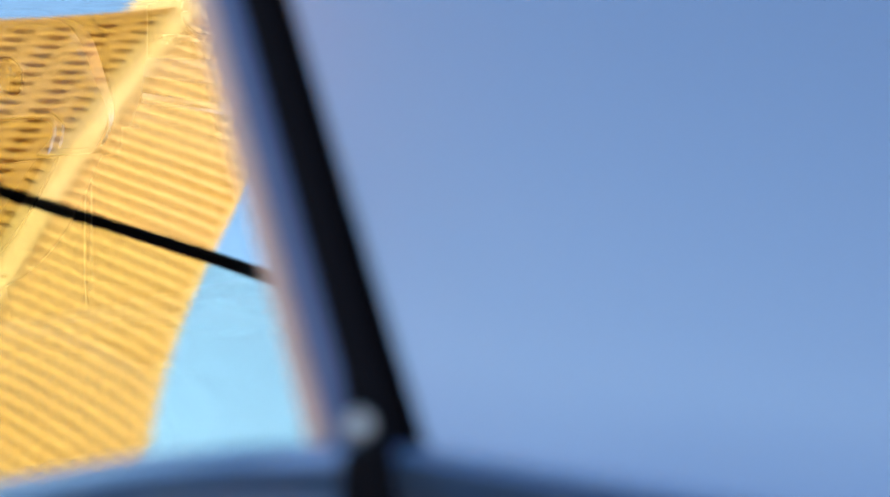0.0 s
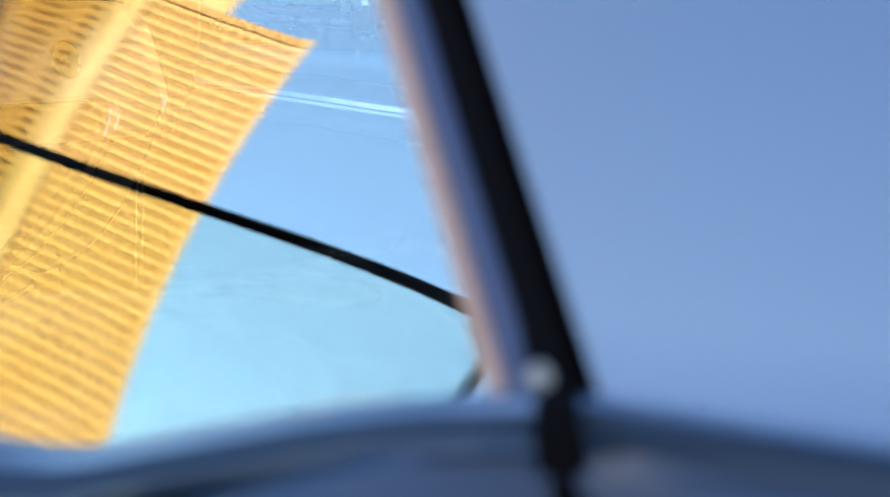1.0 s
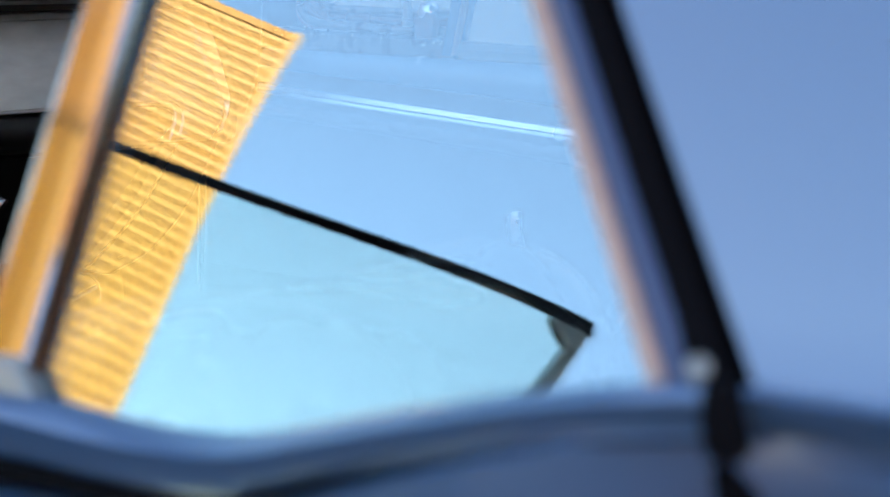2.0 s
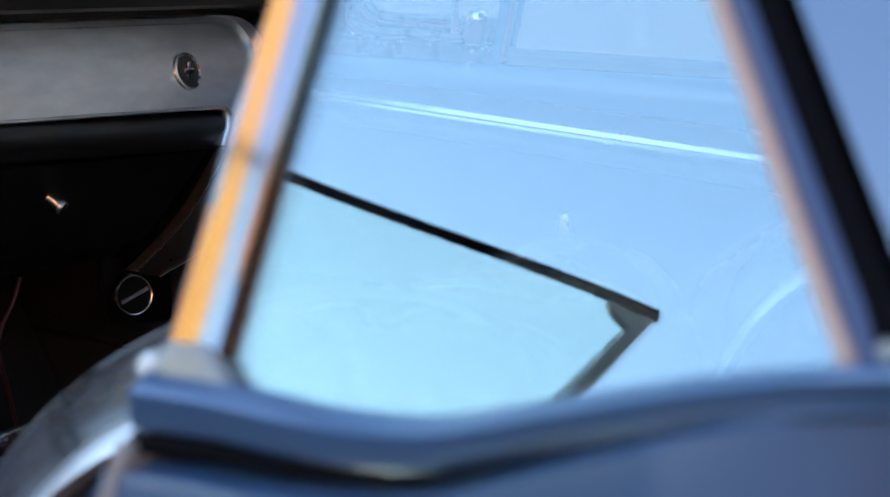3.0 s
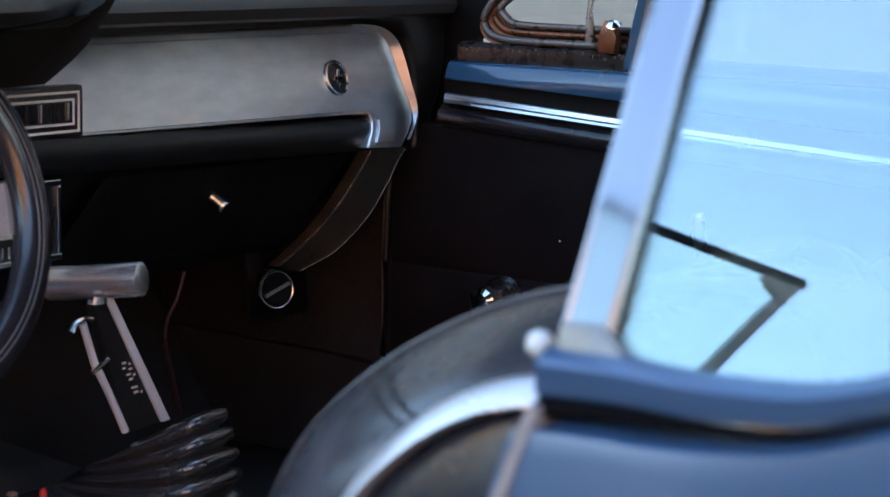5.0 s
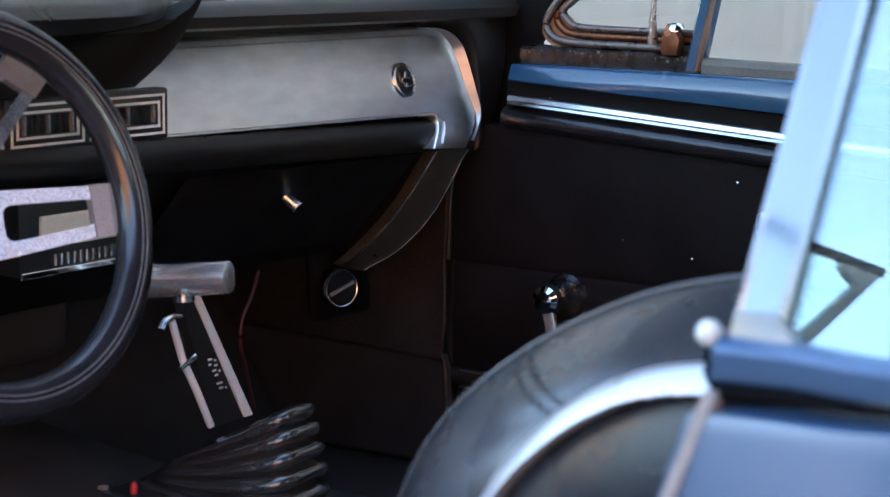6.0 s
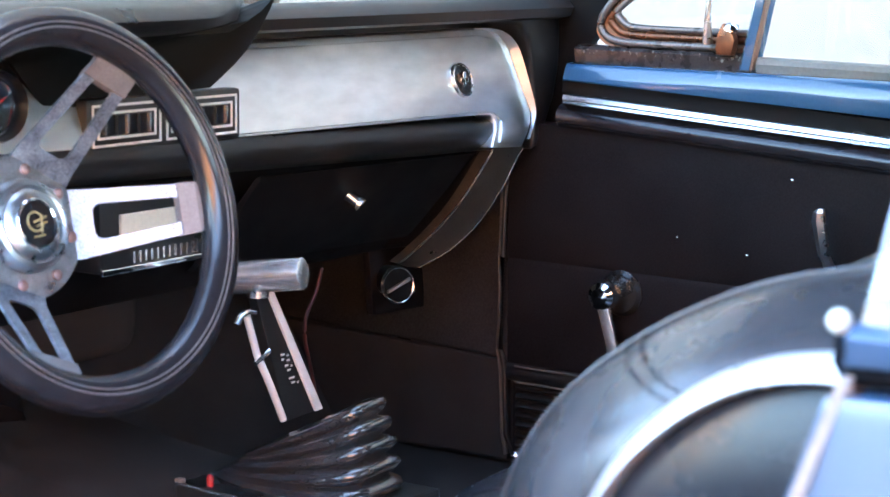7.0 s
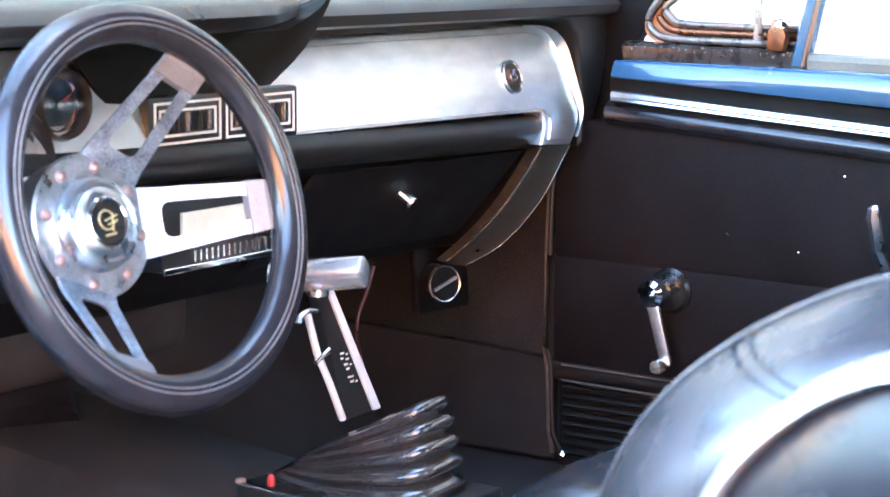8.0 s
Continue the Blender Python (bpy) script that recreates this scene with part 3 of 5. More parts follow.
def build_quarter_window(s=1):
    q = thing("quarter_window", (-0.70 * s, -1.2, 0.80), "small rear side window in a chrome frame mirroring the sky", "window", "quarter windows")
    front = lambda z: -1.091 - 0.09 * (z - 0.804)
    rear = lambda z: -1.3125 + 0.575 * (z - 0.832)
    top = 1.115
    low = lambda y: min(0.828, belt(y) - 0.004) if y < -1.108 else 0.797 + (y + 1.108) * 0.2
    grid = []
    for i in range(73):
        u = i / 72
        row = []
        for j in range(41):
            v = (j / 40) ** 1.3
            yb = lerp(-1.0925, -1.44, u)
            z = lerp(low(yb), top, v)
            y = lerp(yb, lerp(front(top), rear(top) - 0.13, u), v)
            row.append(side(gp(y, z, pane_bow(y, z)), s))
        grid.append(row)
    part("pane", solid(grid, (0.004 * s, 0, 0)), GLASS, q, "clear glass pane with strong reflections", smooth=60)
    # front channel: chrome post with two facets and a dark glazing strip
    zs = [0.790 + (top - 0.790) * k / 10 for k in range(11)]
    post = lambda z, a, off: side(gp(-1.0675 - 0.09 * (z - 0.803) - a, z, off), s)
    # its broad face is a flat mirror with a slight twist
    face = lambda z, a: post(z, a, 0.0070 + (0.0122 - 0.1405 * (z - 0.9)) * (a - 0.012) + 0.0095 * (z - 0.9) - 1.2 * (a - 0.012) ** 2)
    part("post", solid_ring([[post(z, 0.000, -0.004), post(z, 0.0004, 0.0040), post(z, 0.0016, 0.0058), post(z, 0.0034, 0.0066)] + [face(z, a) for a in (0.0042, 0.0080, 0.0120, 0.0160, 0.0200, 0.0236)] + [post(z, 0.0252, 0.0058), post(z, 0.0262, 0.0034), post(z, 0.0264, -0.006), post(z, 0.012, -0.010)] for z in zs]), POST_METAL, q, "polished metal front post", smooth=14)
    part("glazing_strip", solid_ring([[post(z, 0.0264, -0.004), post(z, 0.0265, 0.0016), post(z, 0.0269, 0.0014), post(z, 0.0273, 0.0008), post(z, 0.0273, -0.004)] for z in zs]), RUBBER, q, "black rubber glazing strip", smooth=30)
    part("post_foot", prism([side(gp(y, z, 0.0082), s) for y, z in ((-1.0690, 0.795), (-1.0695, 0.8065), (-1.0905, 0.8075), (-1.0945, 0.803), (-1.0990, 0.799), (-1.102, 0.795), (-1.100, 0.792))], side((0.010, 0, -0.003), s), 0.0015), FOOT_METAL, q, "dull cast foot of the post", smooth=30)
    bolt = lathe([(0.0, 0.0), (0.0030, 0.0), (0.0030, 0.005), (0.0056, 0.006), (0.0064, 0.009), (0.0058, 0.0125), (0.0035, 0.0148), (0.0, 0.0155)], side((-0.7076, -1.0495, 0.7905), s), (-0.94 * s, 0.05, 0.34), 20)
    part("stud", bolt, PALE, q, "round worn metal stud", smooth=40)
    part("stud_neck", prism([side((-0.712, y, z), s) for y, z in ((-1.0450, 0.790), (-1.0440, 0.772), (-1.0490, 0.764), (-1.0560, 0.768), (-1.0560, 0.790))], side((0.008, 0, 0), s), 0.001), POST_METAL, q)
    # rear edge: cream bead, chrome strip, fat black gasket with its foot
    zr = [0.826 + (top - 0.826) * k / 10 for k in range(11)]
    # the frame stands a thumb's width proud of the pane
    rr = lambda z, a, off: side((glass_x(z) - 0.041 - off, -1.3344 + 0.6125 * (z - 0.84) - a, z), s)
    zg = [0.806, 0.815, 0.824] + zr
    foot = lambda z: max(0.0, 0.840 - z)
    part("bead", solid_ring([[rr(z, 0.0, -0.038), rr(z, 0.0, 0.001), rr(z, 0.0014, 0.0030), rr(z, 0.0054, 0.0034), rr(z, 0.0072, 0.0020), rr(z, 0.0072, -0.030)] for z in zr]), BEAD, q, "narrow worn metal bead", smooth=40)
    wide = lambda z: 0.0158 + 0.25 * foot(z - 0.03)
    part("rear_strip", solid_ring([[rr(z, 0.0072, -0.010), rr(z, 0.0072, 0.0026), rr(z, 0.0100, 0.0042), rr(z, 0.0134, 0.0046), rr(z, wide(z), 0.0036), rr(z, wide(z), -0.010)] for z in zr]), STRIP_PAINT, q, "blue painted strip", smooth=50)
    part("gasket", solid_ring([[rr(z, 0.0154, -0.010), rr(z, 0.0154, 0.003 + 0.3 * foot(z)), rr(z, 0.0172, 0.0052 + 0.4 * foot(z)), rr(z, 0.0204, 0.0060 + 0.45 * foot(z)), rr(z, 0.0234, 0.0050 + 0.4 * foot(z)), rr(z, 0.0252, 0.0022 + 0.3 * foot(z)), rr(z, 0.0252, -0.010)] for z in zg]), RUBBER, q, "fat black rubber gasket", smooth=50)
    # pale dome added as the glint on the gasket's foot
    clip = lathe([(0.0, 0.0), (0.0030, 0.0), (0.0034, 0.0016), (0.0024, 0.0030), (0.0, 0.0034)], rr(0.8440, 0.0205, 0.0075), (-0.94 * s, -0.10, 0.30), 18)
    part("foot_clip", clip, FOOT_METAL, q, "small pale dome standing in for the glint at the gasket's foot", smooth=40)
    heel = [(0.0, 0.850), (-0.0080, 0.851), (-0.0098, 0.845), (-0.0140, 0.836), (-0.0122, 0.833), (-0.0040, 0.8335), (-0.0010, 0.842)]
    part("foot_block", prism([side((-0.790 + 0.3 * (z - 0.84), -1.3645 + dy, z - 0.0035), s) for dy, z in heel], side((0.008, 0, 0), s), 0.0018), RUBBER, q, "black rubber foot of the gasket", smooth=30)
    return q


def solid_ring(rings):
    b = bmesh.new()
    hull_faces(b, rings)
    bmesh.ops.recalc_face_normals(b, faces=b.faces)
    return b


# ---- open driver's door, seen mirrored in the glass ----
def build_driver_door():
    d = thing("driver_door", (-0.84, 0.15, 0.25), "blue driver's door standing open with its glass raised", "car door")
    a = radians(43.2)
    u = Vector((-math.sin(a), -math.cos(a), 0))
    n = Vector((-math.cos(a), math.sin(a), 0))
    h = Vector((-0.84, 0.15, 0))
    P = lambda r, o, z: h + u * r + n * o + Vector((0, 0, z))
    part("outer_skin", solid([[P(r, o, z) for o, z in ((0.0, 0.805), (0.02, 0.78), (0.045, 0.66), (0.06, 0.52), (0.05, 0.38), (0.01, 0.26))] for r in (0.0, 0.3, 0.6, 0.9, 1.13)], -n * 0.01), PAINT, d, smooth=50)
    part("inner_panel", solid([[P(r, o, z) for o, z in ((-0.075, 0.80), (-0.09, 0.76), (-0.085, 0.6), (-0.08, 0.4), (-0.07, 0.27))] for r in (0.02, 0.35, 0.7, 1.10)], n * 0.02), BOARD, d, smooth=50)
    part("top_rail", prism([P(0.0, -0.075, 0.80), P(0.0, -0.02, 0.808), P(0.0, 0.0, 0.805), P(0.0, 0.0, 0.77), P(0.0, -0.075, 0.77)], u * 1.13, 0.004), DOOR_PAINT, d, smooth=40)
    part("door_end", prism([P(1.10, -0.08, 0.27), P(1.10, 0.04, 0.27), P(1.10, 0.055, 0.52), P(1.10, 0.02, 0.78), P(1.10, -0.08, 0.79)], u * 0.03, 0.005), PAINT, d, smooth=40)
    # the glass leans well inwards, and runs a little askew to the skin
    G = lambda r, z, o=0.0: P(r, -0.2034 + 0.40 * (1.254 - z) - 0.0478 * (1.1136 - r) - o, z)
    brow = lambda r: 1.254 - 0.1541 * (1.1136 - r)
    trail = lambda z: 1.1136 - 0.40 * (1.254 - z)
    edge = [(0.20, 0.80), (0.24, 0.98), (0.30, 1.10), (0.38, brow(0.38)), (1.110, brow(1.110)), (trail(1.20), 1.20), (trail(1.05), 1.05), (trail(0.93), 0.93), (trail(0.93), 0.80)]
    part("pane", prism([G(r, z) for r, z in edge], n * 0.005), TINT, d, "faintly green raised door glass")
    part("glass_edge", tube([G(0.30, brow(0.30)), G(0.7, brow(0.7)), G(1.113, brow(1.113))], 0.0051, 8), RUBBER, d, "dark top edge of the glass")
    part("rear_channel", prism([G(1.113, 1.253, 0.003), G(1.101, 1.249, 0.003), G(trail(1.05) - 0.012, 1.05, 0.003), G(trail(0.93) - 0.012, 0.93, 0.003), G(trail(0.93) - 0.012, 0.80, 0.003), G(trail(0.93) + 0.002, 0.80, 0.003), G(trail(0.93) + 0.002, 0.93, 0.003), G(trail(1.05) + 0.002, 1.05, 0.003)], n * 0.012, 0.001), PALE, d, "grey metal strip along the glass")
    part("corner_cap", prism([G(1.108, 1.247, 0.004), G(1.079, 1.244, 0.004), G(1.086, 1.238, 0.004), G(1.100, 1.233, 0.004)], n * 0.013, 0.001), PALE, d, "cream cap at the corner of the glass")
    part("vent_frame", tube([G(0.20, 0.81), G(0.24, 0.98), G(0.30, 1.105)], 0.008, 8), CHROME, d, smooth=60)
    part("mirror_stalk", lathe([(0.010, 0), (0.007, 0.02), (0.007, 0.05)], P(0.12, 0.0, 0.80), (0, 0, 1), 16), CHROME, d, smooth=50)


# ---- far side door ----
def slope(y):
    return 0.070 * (y + 0.062)


def build_passenger_door():
    d = thing("passenger_door", (0.74, -0.5, 0.25), "closed passenger door with black card and chrome trim", "car door")
    ys = [0.030, -0.06, -0.25, -0.45, -0.65, -0.85, -1.05, -1.12]

    def strip(name, prof, material, label="", sm=50, y_list=None, follow=1.0):
        rings = [[(x, y, z + follow * slope(y)) for x, z in prof] for y in (y_list or ys)]
        return part(name, solid_ring(rings), material, d, label, smooth=sm)
    strip("outer_skin", [(0.775, 0.80), (0.785, 0.78), (0.82, 0.66), (0.84, 0.52), (0.83, 0.38), (0.79, 0.22), (0.76, 0.22), (0.81, 0.4), (0.82, 0.52), (0.80, 0.66), (0.765, 0.78)], PAINT, "blue outer skin")
    # the rail grows taller towards the rear: its top runs almost level
    rail = [(0.702, 0.796, 0.8), (0.692, 0.7965, 0.8), (0.6905, 0.7985, 0.8), (0.6955, 0.8110, 0.35), (0.699, 0.8165, 0.2), (0.704, 0.8195, 0.15), (0.722, 0.820, 0.15), (0.775, 0.816, 0.15), (0.775, 0.79, 0.8), (0.72, 0.79, 0.8)]
    part("upper_rail", solid_ring([[(x, y, z + f * slope(y)) for x, z, f in rail] for y in (-0.058, -0.064, -0.25, -0.45, -0.65, -0.85, -1.05, -1.12)]), DOOR_PAINT, d, "glossy light blue painted rail", smooth=50)
    strip("shadow_gap", [(0.704, 0.778), (0.704, 0.798), (0.74, 0.798), (0.74, 0.778)], BLACK, "", 50, [-0.050, -0.45, -0.85, -1.12])
    strip("trim_strip", [(0.697, 0.7655), (0.6870, 0.7660), (0.6862, 0.7670), (0.6880, 0.7702), (0.6895, 0.7706), (0.6872, 0.7712), (0.6868, 0.7724), (0.6885, 0.7778), (0.6905, 0.7792), (0.697, 0.7798), (0.71, 0.7798), (0.71, 0.7655)], SATIN, "ribbed bright metal strip", 25, [-0.060, -0.25, -0.45, -0.65, -0.85, -1.05, -1.12])
    strip("padded_roll", [(0.703, 0.7640), (0.694, 0.7600), (0.688, 0.7530), (0.687, 0.7460), (0.690, 0.7390), (0.698, 0.7330), (0.715, 0.7300), (0.715, 0.7640)], RIM_SKIN, "padded black vinyl roll", 60, [-0.050, -0.25, -0.45, -0.65, -0.85, -1.05, -1.12])
    strip("card", [(0.703, 0.735), (0.701, 0.70), (0.700, 0.62), (0.700, 0.555), (0.703, 0.547), (0.700, 0.540), (0.700, 0.46), (0.702, 0.40), (0.74, 0.40), (0.74, 0.735)], BOARD, "black textured door card", 30, follow=0.2)
    strip("lower_lip", [(0.700, 0.376), (0.693, 0.381), (0.691, 0.389), (0.694, 0.396), (0.702, 0.400), (0.74, 0.400), (0.74, 0.376)], VINYL, "", 60, follow=0.2)
    rib = [part("rib", solid_ring([[(x, y, z) for x, z in ((0.704, 0.3640), (0.697, 0.3655), (0.694, 0.3690), (0.697, 0.3725), (0.704, 0.3740))] for y in (0.012, -0.9)]), VINYL, d, smooth=60)]
    for k in range(1, 8):
        o = rib[0].copy()
        scene.collection.objects.link(o)
        o.location = (0, 0, -0.0133 * k)
    part("lower_card", box(0.703, 0.74, -1.10, 0.02, 0.25, 0.376), BOARD, d)
    # pale tubes paint the highlights on the lip's two rubbed edges
    for z in (0.3985, 0.3765):
        part("worn_edge", tube([(0.6925, y, z + 0.2 * slope(y)) for y in (0.012, -0.3, -0.6, -0.9)], 0.0017, 8), RUBBED_SHEEN, d, "rubbed edge with its highlight painted pale", smooth=60)
    part("front_edge", tube([(0.694, 0.030, 0.68), (0.693, 0.034, 0.55), (0.693, 0.036, 0.42), (0.694, 0.030, 0.395), (0.694, 0.026, 0.30), (0.698, 0.016, 0.275)], 0.004, 8), VINYL, d, smooth=60)
    screw = lathe([(0, 0), (0.006, 0), (0.005, 0.003), (0, 0.004)], (0.695, 0.012, 0.272), (-1, -0.3, 0.4), 14)
    part("screw", screw, CHROME, d, smooth=40)
    for y, z in ((-0.389, 0.686), (-0.33, 0.585), (-0.23, 0.60)):
        part("stud", lathe([(0, 0), (0.0022, 0), (0.0016, 0.0015), (0, 0.002)], (0.7, y, z), (-1, 0, 0), 10), CHROME, d, smooth=40)
    # window winder
    w = part("winder", lathe([(0.0, 0.0), (0.030, 0.0), (0.031, 0.004), (0.026, 0.009), (0.0, 0.010)], (0.700, -0.150, 0.518), (-1, 0, 0), 28), PLASTIC, d, "black escutcheon behind the chrome winder", smooth=40)
    part("hub", lathe([(0.0, 0.0), (0.013, 0.0), (0.015, 0.008), (0.021, 0.016), (0.022, 0.026), (0.019, 0.034), (0.012, 0.039), (0.0, 0.041)], (0.694, -0.140, 0.517), (-1, 0, 0), 12), CHROME, w, "chrome winder hub", smooth=20)
    part("arm", prism([(0.668, -0.131, 0.512), (0.668, -0.150, 0.508), (0.660, -0.176, 0.428), (0.660, -0.162, 0.424)], (-0.008, 0, 0), 0.002), NICKEL, w, "flat chrome arm", smooth=30)
    part("knob", lathe([(0.0, 0.0), (0.006, 0.0), (0.0085, 0.006), (0.010, 0.014), (0.0085, 0.022), (0.0, 0.024)], (0.654, -0.166, 0.427), (-1, 0.1, 0), 18), NICKEL, w, "small chrome knob", smooth=50)
    # inner release lever in its dark cup
    part("release_lever", solid_ring([[(0.627 + o, y - wv, z), (0.623 + o, y, z), (0.627 + o, y + wv, z), (0.635 + o, y + wv, z), (0.635 + o, y - wv, z)] for z, y, wv, o in ((0.662, -0.456, 0.003, 0.006), (0.658, -0.456, 0.0065, 0.001), (0.646, -0.456, 0.0080, 0.0), (0.607, -0.461, 0.0062, 0.006), (0.575, -0.466, 0.006, 0.030), (0.565, -0.468, 0.006, 0.070))]), STEEL, d, "upright chrome release lever", smooth=35)
    # vent window and raised glass
    vf = part("vent_frame", solid_ring([[(x, y, z + 0.15 * slope(y)) for x, z in ((0.738, 0.810), (0.718, 0.810), (0.714, 0.824), (0.713, 0.838), (0.717, 0.842), (0.725, 0.844), (0.738, 0.844))] for y in (-0.062, -0.12, -0.20, -0.28, -0.320)]), VENT_SILL, d, "pitted chrome sill of the vent window", smooth=30)
    bend = lambda dy, dz: curve_pts([(0, -0.318, 0.846 + dz), (0, -0.22, 0.847 + dz), (0, -0.135 - dy * 0.6, 0.849 + dz), (0, -0.108 - dy, 0.858 + dz), (0, -0.102 - dy, 0.878 + dz * 0.6), (0, -0.128 - dy, 0.912), (0, -0.20 - dy, 0.982), (0, -0.335 - dy, 1.115)], 6)
    for x, dy, dz, r, mt, nm, lb in ((0.722, -0.004, 0.000, 0.0052, WORN_CHROME, "frame_roll", "rust-flecked chrome roll"), (0.728, 0.009, 0.010, 0.0052, RUST_CHROME, "frame_roll", "browned inner roll"), (0.726, 0.018, 0.020, 0.0044, WORN_CHROME, "vent_seal", "worn seal lip")):
        part(nm, tube([(x, p.y, p.z) for p in bend(dy, dz)], r, 10), mt, vf, lb, smooth=60)
    part("frame_web", solid([[(0.7235, p.y, p.z) for p in bend(-0.011, -0.008)], [(0.7275, p.y, p.z) for p in bend(0.004, 0.005)], [(0.7285, p.y, p.z) for p in bend(0.020, 0.022)]], (0.006, 0, 0)), RUST_CHROME, vf)
    flakes = bmesh.new()
    rnd = random.Random(5)
    for k in range(46):
        yy, zz, rr = -0.07 - 0.245 * rnd.random(), 0.829 + 0.009 * rnd.random() ** 0.6, 0.0004 + 0.0012 * rnd.random() ** 2
        flakes = lathe([(0, 0), (rr * 1.6, 0), (rr, 0.0006), (0, 0.0008)], (0.7128, yy, zz), (-1, 0, 0), 6, bm=flakes)
    tagged(part("paint_flakes", flakes, CHANNEL, vf, "pale flaking specks"), kind="stuff")
    part("vent_pane", prism([(0.736, -0.10, 0.865), (0.736, -0.325, 0.860), (0.736, -0.35, 1.12), (0.736, -0.33, 1.12), (0.736, -0.11, 0.90)], (0.003, 0, 0)), CLEAR, vf, "clear vent glass")
    part("catch", prism([(0.714, -0.276, 0.838), (0.714, -0.300, 0.838), (0.714, -0.304, 0.858), (0.714, -0.296, 0.874), (0.714, -0.286, 0.880), (0.714, -0.278, 0.862)], (-0.016, 0, 0), 0.004), RUST_CHROME, vf, "small rusty catch", smooth=30)
    part("catch_cap", lathe([(0, 0), (0.009, 0), (0.010, 0.004), (0.006, 0.008), (0, 0.009)], (0.706, -0.296, 0.872), (-0.6, -0.2, 0.7), 14), CHROME, vf, smooth=40)
    part("catch_lever", tube([(0.708, -0.262, 0.852), (0.702, -0.264, 0.880), (0.700, -0.268, 0.925)], 0.0062, 8, taper=lambda t: 1.15 - 0.75 * t), STEEL, vf, "upright pointed lever", smooth=60)
    post_rows = ((0.820, 0.0), (0.90, 0.017), (1.00, 0.036), (1.13, 0.060))
    part("window_post", solid_ring([[(0.712, -0.305 - lean, z), (0.708, -0.309 - lean, z), (0.709, -0.320 - lean, z), (0.714, -0.322 - lean, z), (0.738, -0.322 - lean, z), (0.738, -0.305 - lean, z)] for z, lean in post_rows]), DOOR_PAINT, d, "blue painted window post", smooth=30)
    part("post_edge", solid_ring([[(0.709, -0.3205 - lean, z), (0.711, -0.3226 - lean, z), (0.722, -0.3226 - lean, z), (0.722, -0.3205 - lean, z)] for z, lean in post_rows]), BEAD, d, "worn brassy edge of the post", smooth=30)
    part("window_pane", prism([(0.738, -0.322, 0.80), (0.738, -1.10, 0.77), (0.700, -1.12, 0.95), (0.632, -1.10, 1.14), (0.632, -0.385, 1.14), (0.700, -0.347, 0.95)], (0.004, 0, 0)), CLEAR, d, "raised clear side glass")
    part("pane_channel", solid_ring([[(0.716, y, 0.812 + 0.02 * (y + 0.32)), (0.714, y, 0.828 + 0.02 * (y + 0.32)), (0.717, y, 0.8345 + 0.02 * (y + 0.32)), (0.721, y, 0.8365 + 0.02 * (y + 0.32)), (0.734, y, 0.8365 + 0.02 * (y + 0.32)), (0.734, y, 0.812 + 0.02 * (y + 0.32))] for y in (-0.327, -0.5, -0.8, -1.10)]), CHANNEL, d, "grey channel under the glass", smooth=30)


